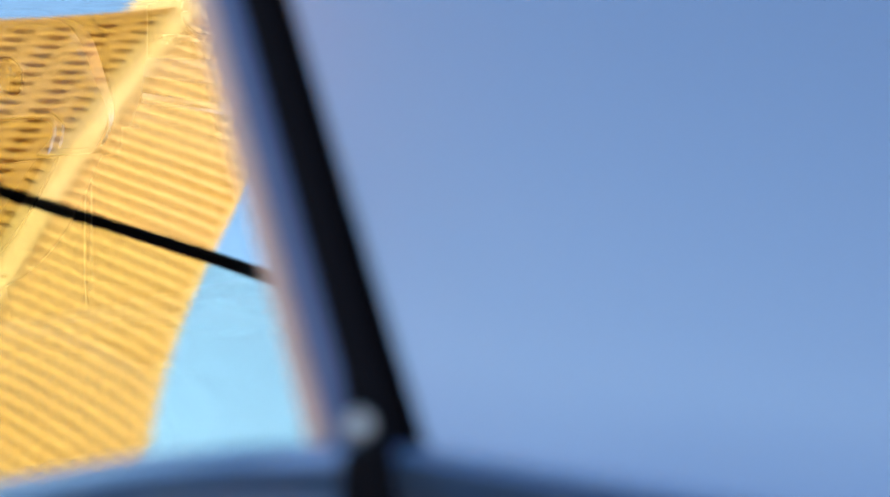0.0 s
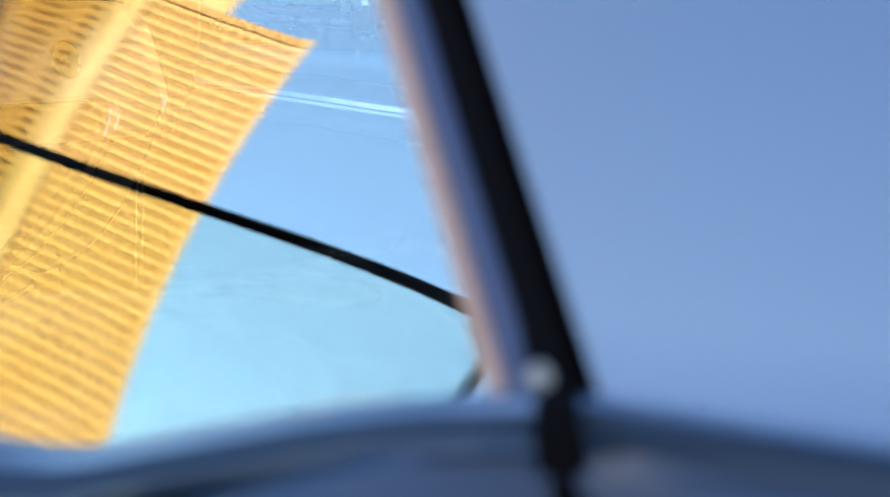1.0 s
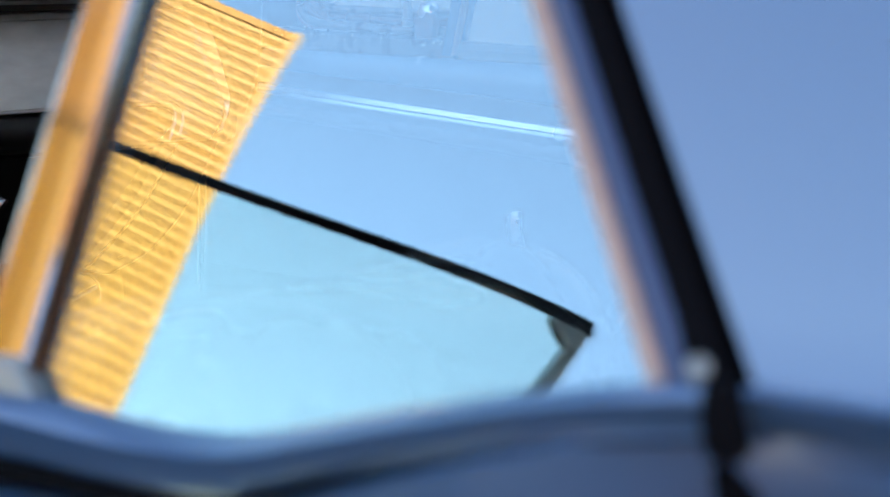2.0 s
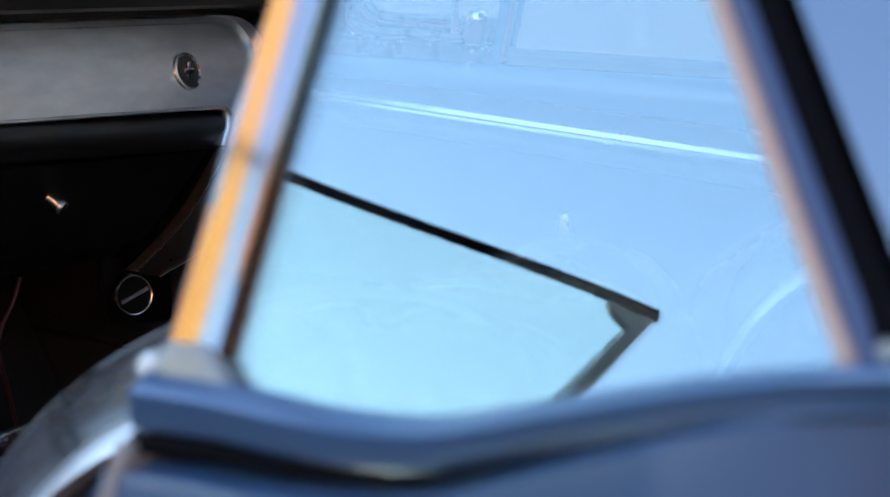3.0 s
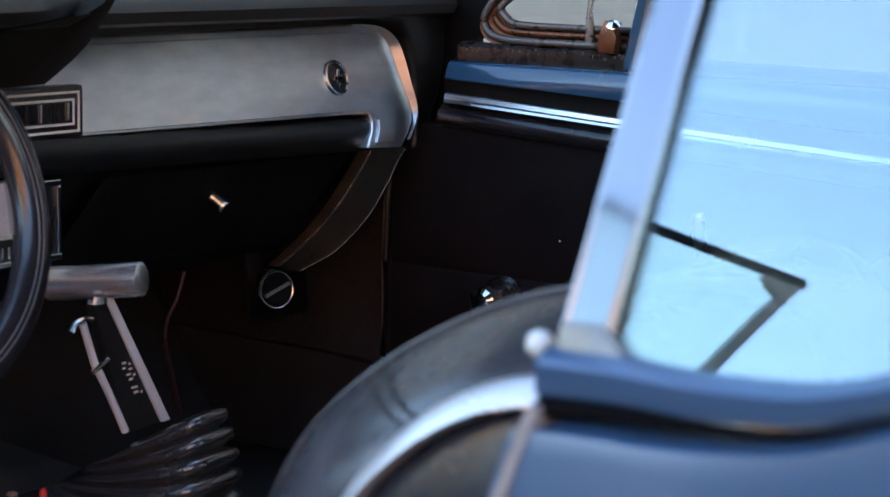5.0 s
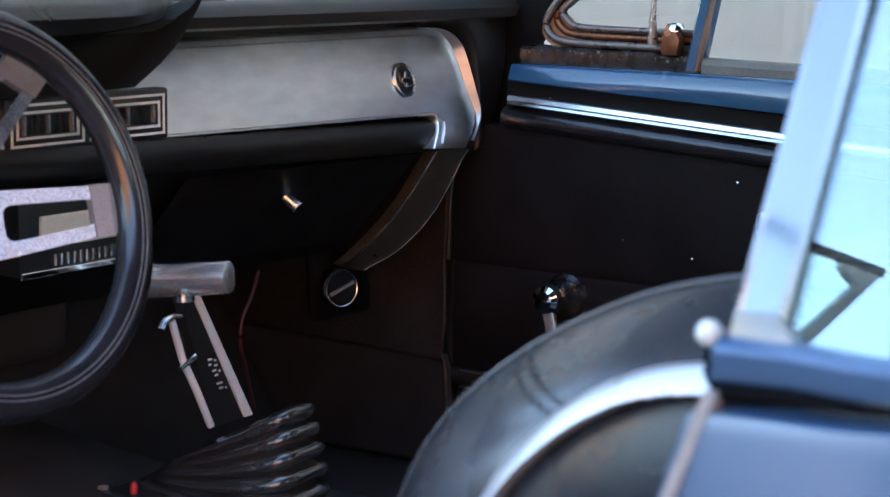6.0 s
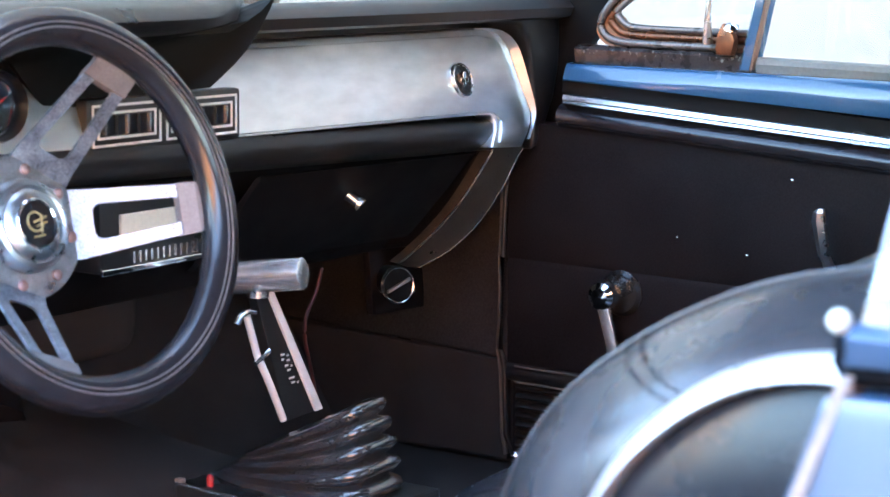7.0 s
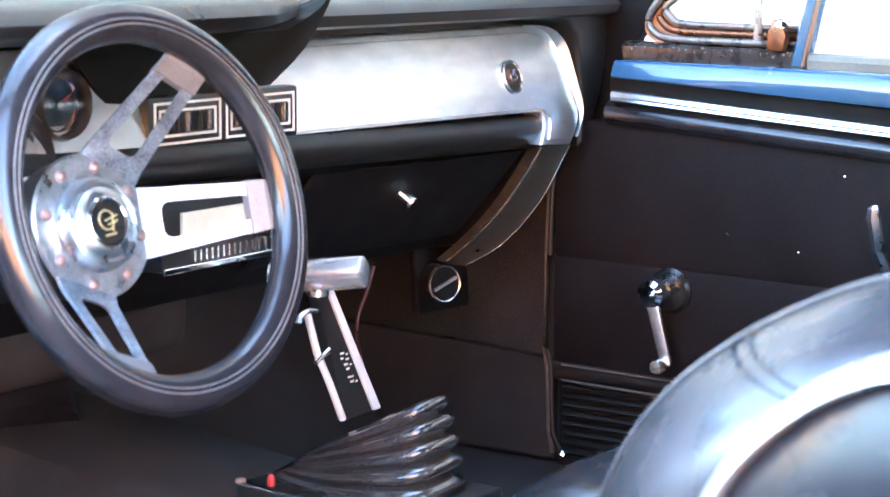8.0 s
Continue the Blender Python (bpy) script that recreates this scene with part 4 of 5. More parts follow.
# ---- dashboard ----
def build_dashboard():
    d = thing("dashboard", (0, 0.15, 0.6), "black padded dashboard with polished aluminium fascia", "dashboard")
    # padded top, extruded across with rounded brow
    prof = [(0.30, 0.885), (0.12, 0.895), (0.03, 0.905), (-0.015, 0.908), (-0.035, 0.902), (-0.042, 0.892), (-0.036, 0.880), (-0.016, 0.876), (0.010, 0.874), (0.05, 0.872), (0.05, 0.73), (0.30, 0.73)]
    part("top_pad", solid_ring([[(x, y, z) for y, z in prof] for x in (-0.73, -0.4, 0.0, 0.4, 0.66, 0.745)]), PAD, d, "black padded top", smooth=50)
    rim = [(0.600, 0.902), (0.735, 0.902), (0.753, 0.890), (0.757, 0.862), (0.755, 0.815), (0.743, 0.772), (0.724, 0.738), (0.700, 0.706), (0.686, 0.700), (0.690, 0.750), (0.686, 0.790), (0.680, 0.826), (0.673, 0.850), (0.655, 0.868), (0.600, 0.880)]
    part("end_cheek", prism([(x, 0.17, z) for x, z in rim], (0, -0.185, 0), 0.012, 4), VINYL, d, "black padded end of the dash", smooth=60)
    face = [(-0.30, 0.764), (0.598, 0.752), (0.608, 0.750), (0.6145, 0.742), (0.615, 0.730), (0.606, 0.706), (0.682, 0.702), (0.697, 0.720), (0.704, 0.735), (0.704, 0.752), (0.685, 0.786), (0.663, 0.826), (0.648, 0.847), (0.626, 0.862), (0.600, 0.869), (0.570, 0.871), (-0.30, 0.868)]
    lean = lambda x, z: Vector((x + 0.45 * (z - 0.805), 0.30 * (z - 0.805), z - 0.081 * (z - 0.805)))
    back = Vector((0, 0.030, 0))
    part("fascia", prism([lean(x, z) + back for x, z in face], (0, -0.030, 0), 0.0045, 3), ALUMINIUM, d, "scuffed aluminium fascia frame", smooth=18)
    inner = [(-0.30, 0.768), (0.588, 0.7565), (0.610, 0.7535), (0.6255, 0.742), (0.6265, 0.730), (0.622, 0.7125), (0.672, 0.7095), (0.682, 0.724), (0.686, 0.745), (0.667, 0.783), (0.645, 0.821), (0.630, 0.841), (0.606, 0.8555), (0.570, 0.862), (-0.30, 0.861)]
    part("fascia_field", prism([lean(x, z) + Vector((0, 0.001, 0)) for x, z in inner], (0, -0.004, 0), 0.003, 3), ALUMINIUM, d, "polished field of the fascia", smooth=18)
    # raised lip that turns out round the fascia's end
    rimline = curve_pts([lean(x, z) for x, z in ((0.560, 0.871), (0.600, 0.869), (0.626, 0.862), (0.648, 0.847), (0.663, 0.826), (0.685, 0.786), (0.704, 0.752), (0.704, 0.730), (0.694, 0.712))], 5)
    lip_w = [0.001 + 0.0065 * math.sin(math.pi * min(1.0, k / (len(rimline) - 1) * 1.15)) for k in range(len(rimline))]
    part("end_lip", solid([[p + Vector((-w, -0.0015, -0.3 * w)) for p, w in zip(rimline, lip_w)], [p + Vector((-0.45 * w, -0.6 * w - 0.002, -0.1 * w)) for p, w in zip(rimline, lip_w)], [p + Vector((0.001, -1.35 * w - 0.002, 0.001)) for p, w in zip(rimline, lip_w)]], (0.003, 0.004, 0)), ALUMINIUM, d, "polished lip round the fascia's end", smooth=50)
    # lower sweep of the fascia's end, running forward and down
    L = curve_pts([(0.606, 0.001, 0.705), (0.605, 0.020, 0.675), (0.603, 0.050, 0.632), (0.602, 0.085, 0.594), (0.600, 0.120, 0.562), (0.602, 0.145, 0.543)], 5)
    R = curve_pts([(0.682, 0.001, 0.702), (0.682, 0.012, 0.686), (0.679, 0.030, 0.649), (0.676, 0.060, 0.604), (0.664, 0.100, 0.560), (0.645, 0.145, 0.530)], 5)
    rings = []
    for a, b in zip(L, R):
        c = (a + b) / 2
        bulge = Vector((0, -0.006, 0.004))
        rings.append([a, a + bulge * 0.5, lerp(a, b, 0.04) + bulge * 0.9, lerp(a, b, 0.5) + bulge, lerp(a, b, 0.96) + bulge * 0.9, b + bulge * 0.5, b, b + Vector((0, 0.016, 0.0)), a + Vector((0, 0.016, 0.0))])
    # darker metal than the fascia, with brighter tubes along both edges
    part("fascia_sweep", solid_ring(rings), SWEEP, d, "curved dark metal sweep at the fascia's end", smooth=40)
    for e in (L, R):
        part("sweep_edge", tube([p + Vector((0, -0.0040, 0.001)) for p in e], 0.0016, 8), NICKEL, d, "bright edge of the sweep", smooth=60)
    # badge
    bd = part("badge", lathe([(0.0, 0.0), (0.0222, 0.0), (0.0234, 0.003), (0.0220, 0.006), (0.0200, 0.0065), (0.0190, 0.004), (0.0, 0.004)], (0.527, -0.0022, 0.802), (0.0, -1, 0.30), 36), SATIN, d, "round silver badge", smooth=30)
    part("badge_field", lathe([(0.0, 0.0), (0.0190, 0.0), (0.0190, 0.0006), (0.0, 0.0007)], (0.527, -0.0065, 0.803), (0.0, -1, 0.30), 32), DIAL, bd)
    em = box(0.5245, 0.5295, -0.0099, -0.0057, 0.792, 0.814, 0.001)
    em = box(0.5195, 0.536, -0.0097, -0.0057, 0.8005, 0.8065, 0.001, bm=em)
    part("emblem", em, CHROME, bd, "plain bright emblem")
    # black roll and glove box under the fascia
    part("lower_roll", solid_ring([[(x, y, z - 0.0165 * (x - 0.08) / 0.52) for y, z in ((0.03, 0.766), (-0.006, 0.766), (-0.016, 0.760), (-0.020, 0.748), (-0.016, 0.734), (-0.004, 0.724), (0.03, 0.720))] for x in (-0.70, -0.2, 0.1, 0.35, 0.585, 0.592)]), VINYL, d, "black vinyl roll under the fascia", smooth=50)
    part("glove_box_door", solid_ring([[(0.13, y, z), (0.135, y - 0.006, z), (0.57, y - 0.006, z - 0.008), (0.58, y, z - 0.008)] for y, z in ((0.004, 0.714), (0.010, 0.711), (0.050, 0.664), (0.108, 0.600), (0.116, 0.594))]), BOARD, d, "black glove box door", smooth=30)
    kn = part("glove_box_knob", tube([(0.330, 0.065, 0.682), (0.343, 0.042, 0.672), (0.350, 0.024, 0.657)], 0.0085, 16), SATIN, d, "short bright push knob", smooth=40)
    part("under_panel", prism([(-0.70, 0.018, 0.735), (-0.70, 0.150, 0.575), (-0.70, 0.165, 0.560), (-0.70, 0.30, 0.56), (-0.70, 0.30, 0.735)], (1.29, 0, 0), 0.006), BOARD, d, smooth=30)
    # outlets beside the cluster
    v = part("air_outlet", box(-0.165, 0.073, -0.016, 0.02, 0.763, 0.818, 0.004), PLASTIC, d, "black air outlet with white outlines", smooth=30)
    for x0, x1 in ((-0.158, -0.056), (-0.048, 0.066)):
        for g in (0.0, 0.0075):
            fr = bmesh.new()
            a, b, c, e, t = x0 + g, x1 - g, 0.769 + g, 0.812 - g, 0.0026
            for bx in ((a, b, c, c + t), (a, b, e - t, e), (a, a + t, c + t, e - t), (b - t, b, c + t, e - t)):
                fr = box(bx[0], bx[1], -0.0172, -0.0158, bx[2], bx[3], bm=fr)
            part("outline", fr, WHITE, v, "thin white outline")
        part("recess", box(x0 + 0.0115, x1 - 0.0115, -0.0164, -0.012, 0.7805, 0.8005), DIAL, v)
        for k in range(5):
            xx = lerp(x0 + 0.018, x1 - 0.018, k / 4)
            part("slat", box(xx - 0.0012, xx + 0.0012, -0.0185, -0.0150, 0.781, 0.800), PLASTIC if k % 2 else SATIN, v)
    # instrument cluster with two round gauges, under a deep hood
    cl = [(-0.66, 0.70), (-0.20, 0.70), (-0.168, 0.735), (-0.172, 0.775), (-0.200, 0.815), (-0.240, 0.852), (-0.285, 0.874), (-0.66, 0.874)]
    part("cluster_plate", prism([lean(x, z) + Vector((0, 0.012, 0)) for x, z in cl], (0, -0.014, 0), 0.004), CLUSTER, d, "polished aluminium instrument plate", smooth=30)
    for x, z, r in ((-0.280, 0.818, 0.031), (-0.352, 0.765, 0.052), (-0.50, 0.765, 0.052), (-0.425, 0.825, 0.022)):
        g = part("gauge", lathe([(r, 0.0), (r * 1.10, 0.002), (r * 1.12, 0.012), (r * 1.04, 0.018), (r * 0.95, 0.012), (r * 0.90, 0.0), (r, -0.004)], (x, -0.002, z), (0, -1, 0), 40), PLASTIC, d, "deep black gauge bezel", smooth=50)
        part("dial_face", lathe([(0.0, 0.0), (r * 0.93, 0.0), (r * 0.93, 0.001), (0.0, 0.001)], (x, -0.0045, z), (0, -1, 0), 36), DIAL, g)
        part("inner_ring", lathe([(r * 0.74, 0.0), (r * 0.80, 0.004), (r * 0.88, 0.002), (r * 0.88, 0.0)], (x, -0.005, z), (0, -1, 0), 36), CHROME, g, smooth=50)
        part("needle", prism([(x - 0.001, -0.007, z - 0.004), (x + r * 0.55, -0.007, z + r * 0.3), (x + 0.001, -0.007, z + 0.003)], (0, -0.001, 0)), RED, g)
        part("needle_cap", lathe([(0, 0), (r * 0.16, 0), (r * 0.13, 0.004), (0, 0.005)], (x, -0.006, z), (0, -1, 0), 16), PLASTIC, g, smooth=50)
        part("lens", lathe([(0, 0), (r * 0.95, 0), (r * 0.95, 0.001), (0, 0.0015)], (x, -0.013, z), (0, -1, 0), 32), LENS, g)
    hood = [(0.10, 0.905), (-0.02, 0.917), (-0.10, 0.918), (-0.128, 0.911), (-0.136, 0.900), (-0.130, 0.890), (-0.11, 0.886), (-0.02, 0.876), (0.02, 0.872), (0.10, 0.872)]
    hr = []
    for x, drop, sc in ((-0.70, 0.0, 1), (-0.4, 0.0, 1), (-0.20, 0.0, 1), (-0.14, 0.0, 0.96), (-0.09, 0.0, 0.88), (-0.04, 0.002, 0.74), (0.01, 0.004, 0.56), (0.05, 0.006, 0.36), (0.09, 0.004, 0.16), (0.12, 0.0, 0.02)):
        hr.append([(x, lerp(0.02, y, sc), z + drop) for y, z in hood])
    part("instrument_hood", solid_ring(hr), VINYL, d, "deep black instrument hood", smooth=50)
    # inner side of the hood, sweeping from the plate's edge out to the lip
    root = curve_pts([(-0.325, 0.0, 0.880), (-0.262, 0.0, 0.866), (-0.236, 0.0, 0.842), (-0.210, 0.0, 0.815), (-0.185, 0.0, 0.806), (-0.150, 0.0, 0.811)], 3)
    lip = curve_pts([(-0.32, -0.11, 0.889), (-0.13, -0.10, 0.889), (0.02, -0.07, 0.893), (0.092, -0.05, 0.917), (0.045, -0.05, 0.862), (-0.017, -0.05, 0.824)], 3)
    part("hood_cheek", solid([[lerp(p, q, t) + Vector((0, 0.012 * math.sin(math.pi * t), 0)) for p, q in zip(root, lip)] for t in (0.0, 0.25, 0.5, 0.75, 1.0)], (0.002, 0.008, 0)), BLACK, d, "black inner side of the hood", smooth=60)
    # heater and radio panel under the outlets
    hp = part("heater_panel", box(-0.155, 0.030, -0.022, 0.02, 0.640, 0.722, 0.006), PLASTIC, d, "dark heater panel with bright border", smooth=30)
    fr = bmesh.new()
    for bx in ((-0.155, 0.030, 0.716, 0.7225), (-0.155, 0.030, 0.639, 0.6455), (0.0245, 0.030, 0.6455, 0.716)):
        fr = box(bx[0], bx[1], -0.0245, -0.0215, bx[2], bx[3], 0.001, bm=fr)
    part("border", fr, CHROME, hp, "bright metal border")
    part("control_plate", box(-0.128, 0.000, -0.026, -0.0215, 0.668, 0.700, 0.002), CREAM, hp, "cream control plate")
    for k in range(14):
        part("fin", box(-0.11 + 0.009 * k, -0.107 + 0.009 * k, -0.025, -0.0215, 0.648, 0.660), SATIN, hp)
    return d


def build_vent_pull():
    p = thing("vent_pull", (0.63, 0.16, 0.47), "chrome-ringed vent pull on a black plate", "vent knob")
    part("plate", prism([(0.575, 0.176, 0.560), (0.70, 0.176, 0.552), (0.715, 0.176, 0.462), (0.585, 0.176, 0.468)], (0, 0.012, 0), 0.004), BOARD, p, smooth=30)
    o = Vector((0.614, 0.176, 0.515))
    part("collar", lathe([(0.0, 0.0), (0.020, 0.0), (0.020, 0.026), (0.0, 0.027)], o, (-0.40, -1, 0.10), 24), PLASTIC, p, "black collar", smooth=30)
    c = o + Vector((-0.016, -0.029, -0.003))
    part("ring", lathe([(0.0225, 0.0), (0.0250, 0.001), (0.0258, 0.005), (0.0248, 0.008), (0.0232, 0.007)], c, (-0.40, -1, 0.10), 36), NICKEL, p, "thin chrome ring", smooth=40)
    part("face", lathe([(0.0, 0.0), (0.0235, 0.0), (0.0235, 0.004), (0.0, 0.004)], c, (-0.40, -1, 0.10), 30), BLACK, p)
    part("slot_bar", prism([c + Vector((-0.019, 0.0005, -0.009)), c + Vector((-0.019, 0.0015, -0.005)), c + Vector((0.016, -0.0105, 0.010)), c + Vector((0.016, -0.0115, 0.006))], (-0.0005, -0.003, 0)), SLEEVE, p)


def build_steering_wheel():
    c = Vector((-0.3812, -0.2192, 0.7471))
    ti, ya = radians(16), radians(-4)
    ax = Vector((math.sin(ya) * math.cos(ti), -math.cos(ya) * math.cos(ti), math.sin(ti)))
    e1 = Vector((0, 0, 1)).cross(ax).normalized()
    e2 = ax.cross(e1)
    W = lambda u, v, h=0.0: c + e1 * u + e2 * v + ax * h
    R, r = 0.1606, 0.0164
    w = thing("steering_wheel", tuple(W(0, 0, -0.12)), "black-rimmed sports steering wheel with drilled steel spokes", "steering wheel")
    # rim with a shallow groove round its inner face
    bm = bmesh.new()
    N, M = 96, 18
    rings = []
    for i in range(N):
        a = 2 * math.pi * i / N
        ring = []
        for k in range(M):
            b = 2 * math.pi * k / M
            rr = r * (1.0 + 0.06 * math.cos(2 * b))
            ring.append(W((R + rr * math.cos(b)) * math.cos(a), (R + rr * math.cos(b)) * math.sin(a), rr * 1.02 * math.sin(b)))
        rings.append(ring)
    rings.append(rings[0])
    hull_faces(bm, rings, True, False)
    bmesh.ops.remove_doubles(bm, verts=bm.verts, dist=1e-6)
    rim = part("rim", bm, RIM_SKIN, w, "black padded rim", smooth=80)
    for off, rad in ((0.0157, -0.0042), (0.0158, 0.0004)):
        part("seam", tube([W((R + rad) * math.cos(2 * math.pi * k / 90) , (R + rad) * math.sin(2 * math.pi * k / 90), off) for k in range(90)], 0.0008, 6, closed=True, up=ax), SLEEVE, rim, "fine pale seam round the rim", smooth=60)
    D = -0.083
    part("hub_plate", lathe([(0.0, -0.004), (0.064, -0.004), (0.0655, -0.001), (0.064, 0.002), (0.0, 0.002)], W(0, 0, D), ax, 56), HUB_METAL, w, "brushed steel hub plate", smooth=30)
    part("hub_adapter", lathe([(0.0, -0.075), (0.050, -0.075), (0.056, -0.050), (0.0615, -0.034), (0.0625, -0.030), (0.0625, -0.004), (0.0, -0.004)], W(0, 0, D), ax, 48), VINYL, w, "black hub adapter", smooth=40)
    for k in range(8):
        a = radians(-13.7 - 2 + 45 * k)
        part("bolt", lathe([(0, 0), (0.0052, 0), (0.0050, 0.0022), (0.003, 0.0034), (0, 0.0036)], W(0.053 * math.cos(a), 0.053 * math.sin(a), D + 0.002), ax, 14), RUST, w, "rusty round bolt head", smooth=40)
    hb = part("horn_button", lathe([(0.0, 0.0), (0.0405, 0.0), (0.0422, 0.003), (0.0416, 0.009), (0.0390, 0.0145), (0.0350, 0.0160), (0.0318, 0.0145), (0.0275, 0.0175), (0.0225, 0.0190), (0.0, 0.0185)], W(0, 0, D + 0.002), ax, 48), STEEL, w, "domed polished horn button", smooth=35)
    part("button_ring", lathe([(0.0195, 0.0), (0.0195, 0.0012), (0.0212, 0.0018), (0.0225, 0.001), (0.0225, 0.0)], W(0, 0, D + 0.0204), ax, 40), CHROME, hb, smooth=50)
    part("button_field", lathe([(0, 0), (0.0195, 0), (0.0195, 0.0007), (0, 0.0010)], W(0, 0, D + 0.0204), ax, 36), DIAL, hb, "black emblem field")
    # plain gilt device: a ring with three short bars across it
    g = tube([W(-0.002 + 0.0085 * math.cos(radians(a)), 0.0015 + 0.0085 * math.sin(radians(a)), D + 0.0218) for a in range(30, 331, 15)], 0.0009, 6, up=ax)
    for u0, v0, u1, v1 in ((-0.004, 0.001, 0.011, 0.005), (-0.002, -0.003, 0.010, 0.000), (0.006, 0.007, 0.003, -0.009), (-0.006, -0.0120, 0.006, -0.0110)):
        g = tube([W(u0, v0, D + 0.0218), W(u1, v1, D + 0.0218)], 0.0009, 6, up=ax, bm=g)
    part("gilt_device", g, GOLD, hb, "plain gilt device")
    # three spokes, each with a long slot
    for ang in (58.0, -4.0, -113.0):
        a = radians(ang)
        dr = (math.cos(a), math.sin(a))
        dn = (-dr[1], dr[0])
        S = lambda rad, lat, h: W(dr[0] * rad + dn[0] * lat, dr[1] * rad + dn[1] * lat, h)
        hz = lambda rad: lerp(D, -0.004, max(0, min(1, (rad - 0.060) / 0.085)))
        wd = lambda rad: lerp(0.0325, 0.0205, (rad - 0.055) / 0.095)
        sw = lambda rad: lerp(0.0168, 0.0112, (rad - 0.072) / 0.06)
        sp = bmesh.new()
        rads = [0.056, 0.066, 0.0715, 0.0718, 0.0735, 0.077, 0.085, 0.10, 0.115, 0.126, 0.1305, 0.1330, 0.1333, 0.138, 0.150]
        cut = [0, 0, 0, 0.62, 0.86, 1, 1, 1, 1, 1, 0.86, 0.62, 0, 0, 0]
        for sgn in (1, -1):
            rg = []
            for rad, c0 in zip(rads, cut):
                inn = c0 * sw(rad)
                rg.append([S(rad, sgn * inn, hz(rad) + 0.002), S(rad, sgn * wd(rad), hz(rad) + 0.002), S(rad, sgn * wd(rad), hz(rad) - 0.002), S(rad, sgn * inn, hz(rad) - 0.002)])
            sp = joined(sp, bevel(solid_ring(rg), 0.0))
        part("spoke", sp, SPOKE, w, "scuffed steel spoke with a slot", smooth=20)
        part("grip_block", solid_ring([[S(rad, -wd(rad) - 0.001, hz(rad) + 0.0038), S(rad, wd(rad) + 0.001, hz(rad) + 0.0038), S(rad, wd(rad) + 0.001, hz(rad) - 0.0038), S(rad, -wd(rad) - 0.001, hz(rad) - 0.0038)] for rad in (0.1285, 0.140, 0.154)]), SLEEVE, w, "dull grey sleeve where the spoke meets the rim")
    part("column", tube([W(0, 0, D - 0.07), W(0, 0, D - 0.20), W(0, 0, -0.60)], 0.045, 20), VINYL, w, "black steering column", smooth=60)
    part("column_lever", tube([W(-0.045, -0.02, D - 0.09), W(-0.075, -0.055, D - 0.075), W(-0.082, -0.066, D - 0.07)], 0.0055, 10), STEEL, w, "short metal lever", smooth=60)


